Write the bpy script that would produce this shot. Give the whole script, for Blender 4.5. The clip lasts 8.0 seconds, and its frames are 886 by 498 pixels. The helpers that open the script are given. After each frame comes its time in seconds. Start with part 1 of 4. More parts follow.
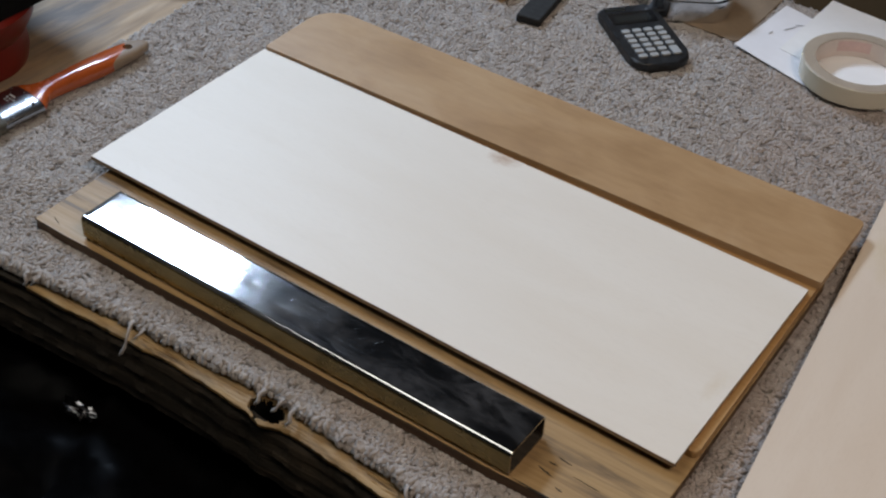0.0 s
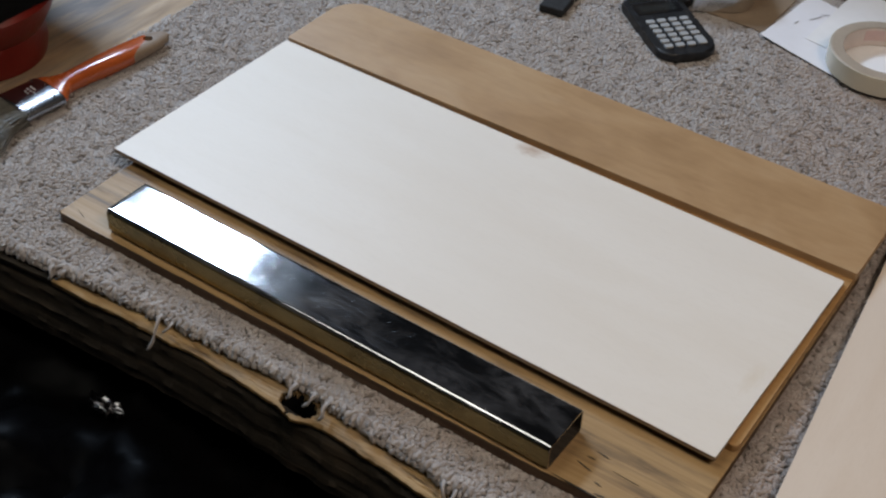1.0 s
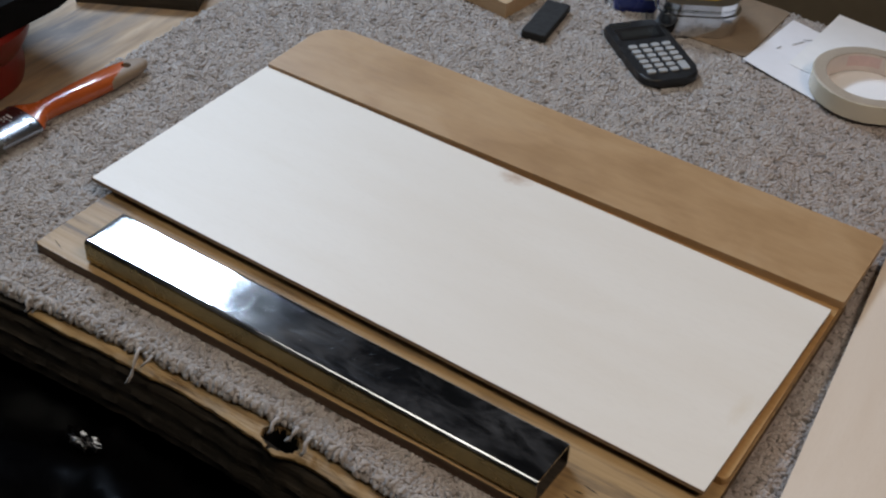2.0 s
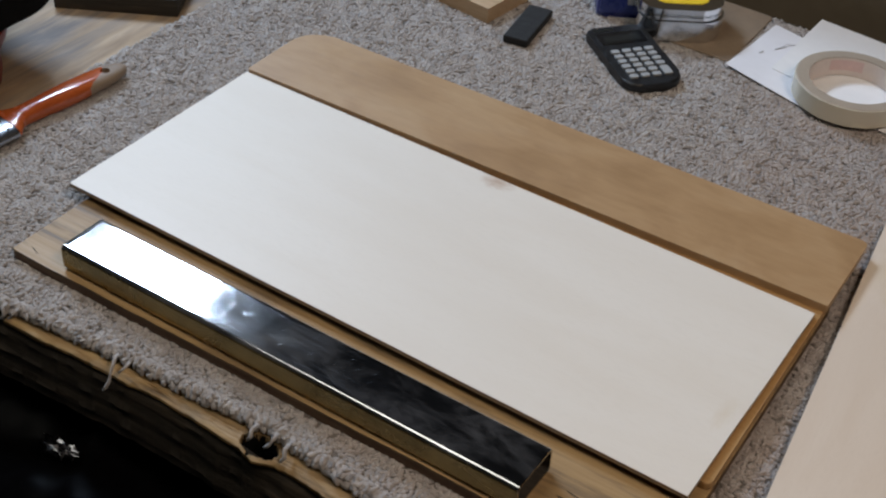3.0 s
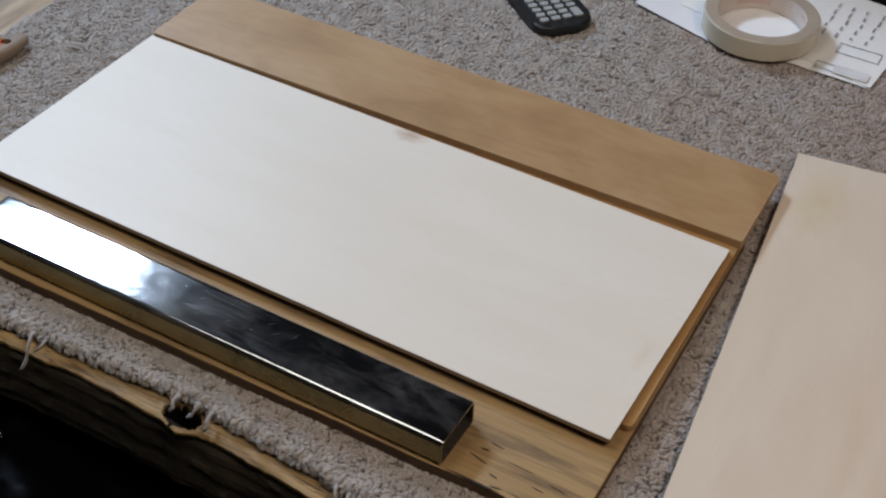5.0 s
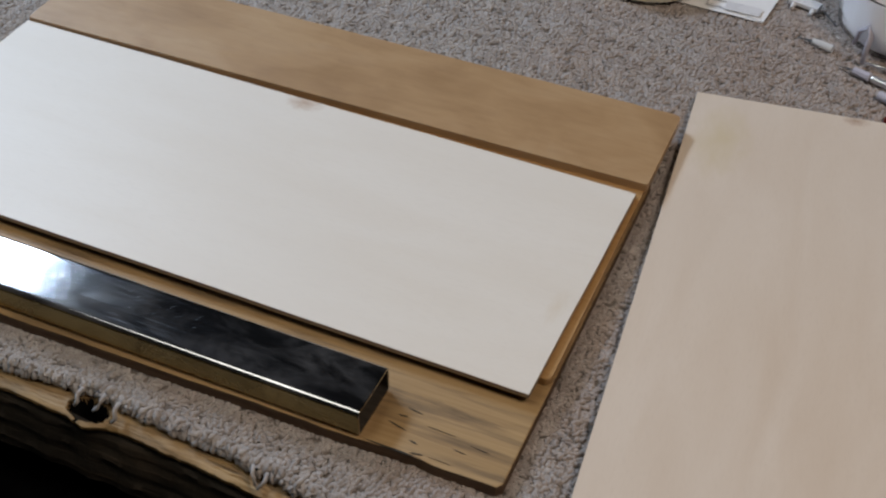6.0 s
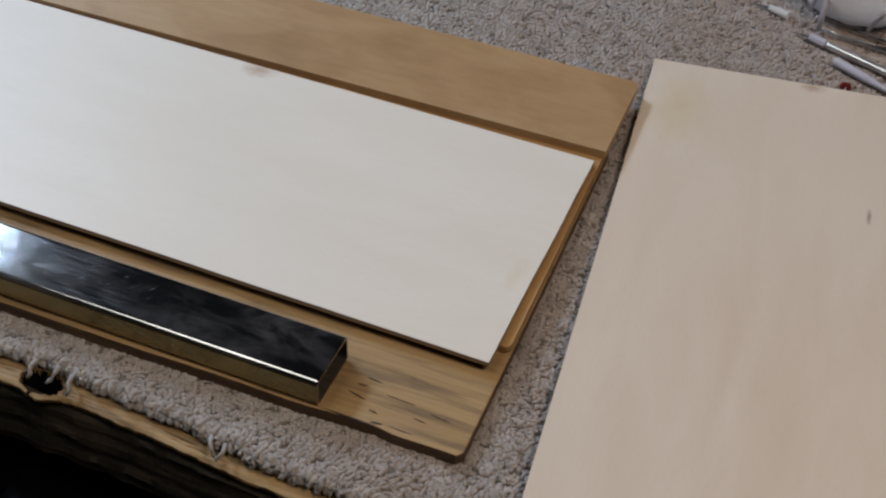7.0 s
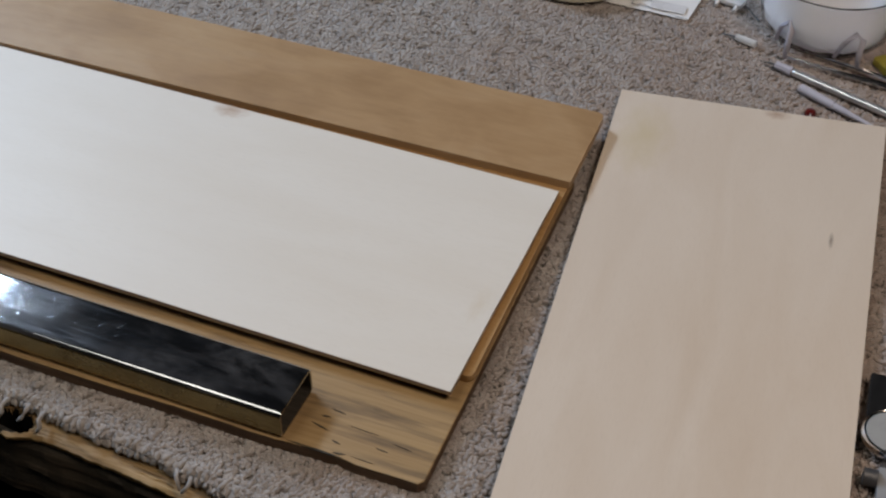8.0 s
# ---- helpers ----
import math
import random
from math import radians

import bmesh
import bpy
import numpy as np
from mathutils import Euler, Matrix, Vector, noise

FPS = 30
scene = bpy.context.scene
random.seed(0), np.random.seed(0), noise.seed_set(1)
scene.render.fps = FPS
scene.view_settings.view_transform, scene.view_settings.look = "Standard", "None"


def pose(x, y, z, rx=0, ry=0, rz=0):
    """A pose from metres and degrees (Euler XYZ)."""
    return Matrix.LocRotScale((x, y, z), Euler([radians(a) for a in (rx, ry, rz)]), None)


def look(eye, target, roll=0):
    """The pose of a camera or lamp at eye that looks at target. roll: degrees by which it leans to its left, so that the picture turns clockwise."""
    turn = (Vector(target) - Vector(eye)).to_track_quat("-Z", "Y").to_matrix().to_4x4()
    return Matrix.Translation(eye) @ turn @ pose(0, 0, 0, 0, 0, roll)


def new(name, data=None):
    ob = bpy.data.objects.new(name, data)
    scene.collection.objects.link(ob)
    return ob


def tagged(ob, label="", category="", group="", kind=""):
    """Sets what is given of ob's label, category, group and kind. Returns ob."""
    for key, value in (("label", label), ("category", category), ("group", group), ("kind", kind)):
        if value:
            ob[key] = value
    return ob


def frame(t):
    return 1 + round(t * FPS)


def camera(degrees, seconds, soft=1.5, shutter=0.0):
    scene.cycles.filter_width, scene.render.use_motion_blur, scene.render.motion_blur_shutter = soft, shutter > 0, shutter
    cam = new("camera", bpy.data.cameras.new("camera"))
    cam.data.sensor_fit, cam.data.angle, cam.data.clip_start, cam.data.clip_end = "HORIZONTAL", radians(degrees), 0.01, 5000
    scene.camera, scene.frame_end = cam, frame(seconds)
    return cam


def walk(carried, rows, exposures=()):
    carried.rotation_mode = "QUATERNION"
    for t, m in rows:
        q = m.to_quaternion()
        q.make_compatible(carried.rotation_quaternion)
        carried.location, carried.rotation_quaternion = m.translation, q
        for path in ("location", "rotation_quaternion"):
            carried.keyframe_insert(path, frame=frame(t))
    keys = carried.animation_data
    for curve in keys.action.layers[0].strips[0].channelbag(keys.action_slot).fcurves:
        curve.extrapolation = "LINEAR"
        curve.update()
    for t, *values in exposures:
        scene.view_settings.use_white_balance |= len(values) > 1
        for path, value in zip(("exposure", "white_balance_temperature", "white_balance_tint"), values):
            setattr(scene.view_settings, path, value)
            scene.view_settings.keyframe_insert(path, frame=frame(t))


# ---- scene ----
cam = camera(37.12, 8.0, soft=2.3)
PATH = [
    (0.0, look((0.6711, -0.5193, 0.6202), (0.3318, -0.0096, 0.1053), 2.97)),
    (0.5, look((0.6543, -0.5354, 0.6154), (0.3013, -0.0246, 0.1109), 2.62)),
    (1.0, look((0.6486, -0.5261, 0.6091), (0.3111, -0.0168, 0.0926), 2.85)),
    (1.5, look((0.6396, -0.5192, 0.6079), (0.3045, -0.0030, 0.0968), 3.18)),
    (2.8, look((0.6379, -0.5135, 0.6025), (0.3123, 0.0162, 0.0991), 3.53)),
    (3.0, look((0.6401, -0.5119, 0.5996), (0.3127, 0.0184, 0.0979), 3.59)),
    (3.5, look((0.6440, -0.5085, 0.6028), (0.3317, 0.0239, 0.0938), 4.02)),
    (4.0, look((0.6483, -0.5101, 0.6010), (0.3504, 0.0218, 0.0831), 3.43)),
    (4.5, look((0.6521, -0.5064, 0.5994), (0.3581, 0.0286, 0.0823), 2.85)),
    (4.7, look((0.6488, -0.5016, 0.6062), (0.3604, 0.0331, 0.0857), 3.12)),
    (5.8, look((0.6560, -0.4881, 0.5922), (0.3943, 0.0444, 0.0555), -0.09)),
    (6.0, look((0.6531, -0.4827, 0.5883), (0.4185, 0.0605, 0.0500), 1.17)),
    (6.5, look((0.6504, -0.4736, 0.5861), (0.4346, 0.0632, 0.0336), 1.50)),
    (7.0, look((0.6491, -0.4806, 0.5823), (0.4453, 0.0629, 0.0318), 2.77)),
    (7.5, look((0.6598, -0.4782, 0.5870), (0.4581, 0.0673, 0.0376), 2.16)),
    (8.0, look((0.6850, -0.4784, 0.5903), (0.4647, 0.0744, 0.0556), 0.72)),
]
walk(cam, PATH, [(0.0, 0.0), (4.7, 0.0), (6.0, -0.07), (8.0, -0.10)])

# ---- world and light ----
world = bpy.data.worlds.new("world")
scene.world = world
world.use_nodes = True
world.node_tree.nodes["Background"].inputs[0].default_value = (0.9, 0.95, 1.0, 1)
world.node_tree.nodes["Background"].inputs[1].default_value = 0.05


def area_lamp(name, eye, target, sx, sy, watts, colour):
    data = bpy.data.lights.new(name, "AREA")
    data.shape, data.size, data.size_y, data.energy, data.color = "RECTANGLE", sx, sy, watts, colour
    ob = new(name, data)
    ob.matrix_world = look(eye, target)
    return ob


# cool strip lamp over the far corner of the bench, and a slightly warm lamp near the ceiling
strip = area_lamp("strip_light", (-1.048, 1.05, 1.33), (-1.048, 1.0501, 0.0), 0.27, 0.30, 17.0, (0.64, 0.80, 1.0))
strip.matrix_world = pose(-1.048, 1.05, 1.33, 0, 0, 17)
# unseen fill lamp added beside the strip; brightens without showing in the tube
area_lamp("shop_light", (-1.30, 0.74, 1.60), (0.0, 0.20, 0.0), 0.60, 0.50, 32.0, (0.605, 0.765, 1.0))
area_lamp("ceiling_light", (-0.12, -0.28, 1.42), (0.50, 0.10, 0.0), 0.62, 0.62, 4.7, (0.96, 0.925, 0.82))
# unseen warm fill added to brighten the right end; no window there
area_lamp("window_light", (1.25, -0.15, 1.45), (0.40, 0.10, 0.0), 0.45, 0.45, 10.2, (1.0, 0.805, 0.64))


# ---- materials ----
def nodes_of(name):
    m = bpy.data.materials.new(name)
    m.use_nodes = True
    t = m.node_tree
    return m, t, t.nodes["Principled BSDF"]


def noise_node(t, vec, scale, detail=4.0, rough=0.55, distortion=0.0):
    n = t.nodes.new("ShaderNodeTexNoise")
    n.inputs["Scale"].default_value = scale
    n.inputs["Detail"].default_value = detail
    n.inputs["Roughness"].default_value = rough
    n.inputs["Distortion"].default_value = distortion
    t.links.new(vec, n.inputs["Vector"])
    return n.outputs["Fac"]


def ramp_node(t, fac, stops):
    r = t.nodes.new("ShaderNodeValToRGB")
    el = r.color_ramp.elements
    while len(el) < len(stops):
        el.new(0.5)
    for e, (p, c) in zip(el, stops):
        e.position, e.color = p, (*c, 1)
    t.links.new(fac, r.inputs[0])
    return r.outputs[0]


def mapped(t, stretch=(1, 1, 1), kind="Object", offset=(0, 0, 0)):
    c = t.nodes.new("ShaderNodeTexCoord")
    m = t.nodes.new("ShaderNodeMapping")
    m.inputs["Scale"].default_value = stretch
    m.inputs["Location"].default_value = offset
    t.links.new(c.outputs[kind], m.inputs[0])
    return m.outputs[0]


def mix_colour(t, fac, a, b, blend="MIX"):
    m = t.nodes.new("ShaderNodeMix")
    m.data_type, m.blend_type = "RGBA", blend
    if isinstance(fac, float):
        m.inputs[0].default_value = fac
    else:
        t.links.new(fac, m.inputs[0])
    for s, v in ((6, a), (7, b)):
        if isinstance(v, tuple):
            m.inputs[s].default_value = (*v, 1)
        else:
            t.links.new(v, m.inputs[s])
    return m.outputs[2]


def ranged(t, fac, lo, hi, a=0.0, b=1.0):
    n = t.nodes.new("ShaderNodeMapRange")
    for i, v in enumerate((lo, hi, a, b)):
        n.inputs[i + 1].default_value = v
    t.links.new(fac, n.inputs[0])
    return n.outputs[0]


def bumped(t, p, fac, distance, strength=1.0):
    b = t.nodes.new("ShaderNodeBump")
    b.inputs["Strength"].default_value = strength
    b.inputs["Distance"].default_value = distance
    t.links.new(fac, b.inputs["Height"])
    t.links.new(b.outputs[0], p.inputs["Normal"])


def plain(name, colour, rough=0.5, metal=0.0, vary=0.12, scale=60.0, bump=0.0002, coat=0.0, gloss_vary=0.1):
    """A surface of one colour with fine grain, faint stains and uneven gloss."""
    m, t, p = nodes_of(name)
    v = mapped(t)
    fine, wide = noise_node(t, v, scale * 8, 3), noise_node(t, v, scale, 4)
    dark, light = tuple(c * (1 - vary) for c in colour), tuple(min(1, c * (1 + vary)) for c in colour)
    t.links.new(mix_colour(t, 0.35, ramp_node(t, wide, [(0.3, dark), (0.7, light)]), ramp_node(t, fine, [(0.3, dark), (0.7, light)])), p.inputs["Base Color"])
    t.links.new(ranged(t, wide, 0.3, 0.7, max(0.02, rough - gloss_vary), min(1, rough + gloss_vary)), p.inputs["Roughness"])
    p.inputs["Metallic"].default_value = metal
    p.inputs["Coat Weight"].default_value = coat
    p.inputs["Coat Roughness"].default_value = 0.15
    if bump:
        bumped(t, p, fine, bump)
    return m


def wood(name, stops, grain=(3, 60, 60), wide=(1.5, 9, 9), rough=0.5, streak=None, bump=0.0002, streak_scale=(5, 90, 90), streak_range=(0.62, 0.72), offset=(0, 0, 0), coat=0.0, mixing=0.45):
    """Timber with its grain along the local x: broad bands, fine fibres and dark streaks."""
    m, t, p = nodes_of(name)
    fine = noise_node(t, mapped(t, grain, offset=offset), 6.0, 6, 0.6, 0.3)
    broad = noise_node(t, mapped(t, wide, offset=offset), 2.2, 4, 0.55, 0.6)
    colour = mix_colour(t, mixing, ramp_node(t, broad, stops), ramp_node(t, fine, stops))
    if streak:
        s = noise_node(t, mapped(t, streak_scale, offset=(offset[0] + 3, offset[1] + 1, 0)), 2.0, 5, 0.6, 0.4)
        colour = mix_colour(t, ranged(t, s, *streak_range), colour, streak)
    t.links.new(colour, p.inputs["Base Color"])
    t.links.new(ranged(t, fine, 0.3, 0.7, rough + 0.08, rough - 0.08), p.inputs["Roughness"])
    p.inputs["Coat Weight"].default_value = coat
    p.inputs["Coat Roughness"].default_value = 0.3
    bumped(t, p, fine, bump)
    return m


def birch(name, base, blush, grain_dir, rough=0.42, offset=(0, 0, 0), knots=()):
    """Pale rotary-cut birch plywood: faint wide figure, hair-fine fibres, a few pale brown knots."""
    m, t, p = nodes_of(name)
    a = noise_node(t, mapped(t, grain_dir, offset=offset), 3.0, 5, 0.55, 0.5)
    b = noise_node(t, mapped(t, tuple(g * 14 for g in grain_dir), offset=offset), 5.0, 5, 0.6)
    c = noise_node(t, mapped(t, (1, 1, 1), offset=offset), 5.0, 2)
    colour = mix_colour(t, ranged(t, a, 0.35, 0.75), base, blush)
    colour = mix_colour(t, ranged(t, b, 0.5, 0.95, 0.0, 0.35), colour, tuple(k * 0.86 for k in blush))
    colour = mix_colour(t, ranged(t, c, 0.45, 0.7, 0.0, 0.5), colour, tuple(k * 0.97 for k in base))
    for (kx, ky, size, tone, sx, sy) in knots:
        co = t.nodes.new("ShaderNodeTexCoord")
        mp = t.nodes.new("ShaderNodeMapping")
        mp.inputs["Location"].default_value = (-kx / (size * sx), -ky / (size * sy), 0)
        mp.inputs["Scale"].default_value = (1 / (size * sx), 1 / (size * sy), 0.0)
        t.links.new(co.outputs["Object"], mp.inputs[0])
        wob = t.nodes.new("ShaderNodeTexNoise")
        wob.inputs["Scale"].default_value = 2.5
        t.links.new(mp.outputs[0], wob.inputs["Vector"])
        ln = t.nodes.new("ShaderNodeVectorMath")
        ln.operation = "LENGTH"
        t.links.new(mp.outputs[0], ln.inputs[0])
        ad = t.nodes.new("ShaderNodeMath")
        t.links.new(ln.outputs["Value"], ad.inputs[0])
        t.links.new(wob.outputs["Fac"], ad.inputs[1])
        colour = mix_colour(t, ranged(t, ad.outputs[0], 0.55, 1.5, 0.75, 0.0), colour, tone)
    t.links.new(colour, p.inputs["Base Color"])
    t.links.new(ranged(t, c, 0.3, 0.7, rough + 0.02, rough - 0.02), p.inputs["Roughness"])
    p.inputs["Specular IOR Level"].default_value = 0.5
    bumped(t, p, b, 0.00001)
    return m


def ply_edge(name):
    """Sheet edge: thin glued veneers, light and dark in turn."""
    m, t, p = nodes_of(name)
    w = t.nodes.new("ShaderNodeTexWave")
    w.bands_direction = "Z"
    w.inputs["Scale"].default_value = 150
    w.inputs["Distortion"].default_value = 1.5
    t.links.new(mapped(t), w.inputs["Vector"])
    t.links.new(ramp_node(t, w.outputs["Fac"], [(0.3, (0.16, 0.10, 0.06)), (0.7, (0.45, 0.33, 0.22))]), p.inputs["Base Color"])
    p.inputs["Roughness"].default_value = 0.7
    return m


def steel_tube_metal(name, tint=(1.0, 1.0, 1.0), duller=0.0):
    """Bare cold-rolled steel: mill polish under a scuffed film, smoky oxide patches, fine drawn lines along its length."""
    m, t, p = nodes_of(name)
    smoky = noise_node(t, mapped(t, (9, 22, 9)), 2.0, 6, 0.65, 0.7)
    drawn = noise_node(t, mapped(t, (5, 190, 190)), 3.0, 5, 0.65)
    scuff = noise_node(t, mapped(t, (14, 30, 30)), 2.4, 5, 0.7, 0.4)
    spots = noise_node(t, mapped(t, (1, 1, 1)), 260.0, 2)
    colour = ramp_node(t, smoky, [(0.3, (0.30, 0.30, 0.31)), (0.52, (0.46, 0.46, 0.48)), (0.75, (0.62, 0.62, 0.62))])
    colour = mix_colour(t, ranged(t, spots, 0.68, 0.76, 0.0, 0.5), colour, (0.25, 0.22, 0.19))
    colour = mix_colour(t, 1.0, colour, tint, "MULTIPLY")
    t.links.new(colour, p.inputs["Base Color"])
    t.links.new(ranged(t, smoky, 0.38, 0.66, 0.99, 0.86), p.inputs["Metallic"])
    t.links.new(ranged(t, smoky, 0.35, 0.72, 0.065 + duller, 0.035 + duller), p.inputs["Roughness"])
    bumped(t, p, drawn, 0.000002, 0.4)
    film = t.nodes.new("ShaderNodeBsdfPrincipled")
    t.links.new(colour, film.inputs["Base Color"])
    film.inputs["Metallic"].default_value = 1.0
    t.links.new(ranged(t, drawn, 0.35, 0.7, 0.09 + duller * 0.5, 0.17 + duller * 0.5), film.inputs["Roughness"])
    share = t.nodes.new("ShaderNodeMath")
    share.operation = "MULTIPLY"
    t.links.new(ranged(t, drawn, 0.38, 0.68, 0.16, 0.40), share.inputs[0])
    t.links.new(ranged(t, scuff, 0.40, 0.62, 0.15, 1.0), share.inputs[1])
    both = t.nodes.new("ShaderNodeMixShader")
    t.links.new(share.outputs[0], both.inputs[0])
    t.links.new(p.outputs[0], both.inputs[1])
    t.links.new(film.outputs[0], both.inputs[2])
    out = [n for n in t.nodes if n.type == "OUTPUT_MATERIAL"][0]
    t.links.new(both.outputs[0], out.inputs["Surface"])
    return m


def carpet_pile(name, stops, per_island=True):
    m, t, p = nodes_of(name)
    g = t.nodes.new("ShaderNodeNewGeometry")
    wide = noise_node(t, mapped(t), 9.0, 4, 0.6)
    fine = noise_node(t, mapped(t), 1000.0, 3, 0.6)
    patch = noise_node(t, mapped(t), 85.0, 3, 0.6, 0.3)
    speck = noise_node(t, mapped(t, (1, 1.4, 1)), 150.0, 2, 0.6, 0.2)
    colour = ramp_node(t, g.outputs["Random Per Island"] if per_island else fine, stops)
    colour = mix_colour(t, ranged(t, patch, 0.40, 0.64, 0.0, 0.75), colour, (0.50, 0.472, 0.458))
    colour = mix_colour(t, ranged(t, speck, 0.66, 0.74, 0.0, 0.45), colour, (0.17, 0.135, 0.11))
    colour = mix_colour(t, ranged(t, wide, 0.35, 0.7, 0.0, 0.35), colour, (0.40, 0.365, 0.34))
    colour = mix_colour(t, ranged(t, fine, 0.40, 0.7, 0.0, 0.25), colour, (0.25, 0.23, 0.215))
    # warm light painted into the colour: browner towards the right end, ragged at its rim
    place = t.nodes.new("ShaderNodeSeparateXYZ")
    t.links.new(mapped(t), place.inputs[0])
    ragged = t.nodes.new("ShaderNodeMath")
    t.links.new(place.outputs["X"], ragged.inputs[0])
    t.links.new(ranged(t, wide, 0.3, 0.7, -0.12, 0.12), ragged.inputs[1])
    warm_tone = mix_colour(t, 1.0, colour, (0.88, 0.76, 0.69), "MULTIPLY")
    colour = mix_colour(t, ranged(t, ragged.outputs[0], 0.30, 0.62, 0.0, 0.85), colour, warm_tone)
    t.links.new(colour, p.inputs["Base Color"])
    p.inputs["Roughness"].default_value = 0.95
    p.inputs["Sheen Weight"].default_value = 0.25
    bumped(t, p, fine, 0.0004)
    return m


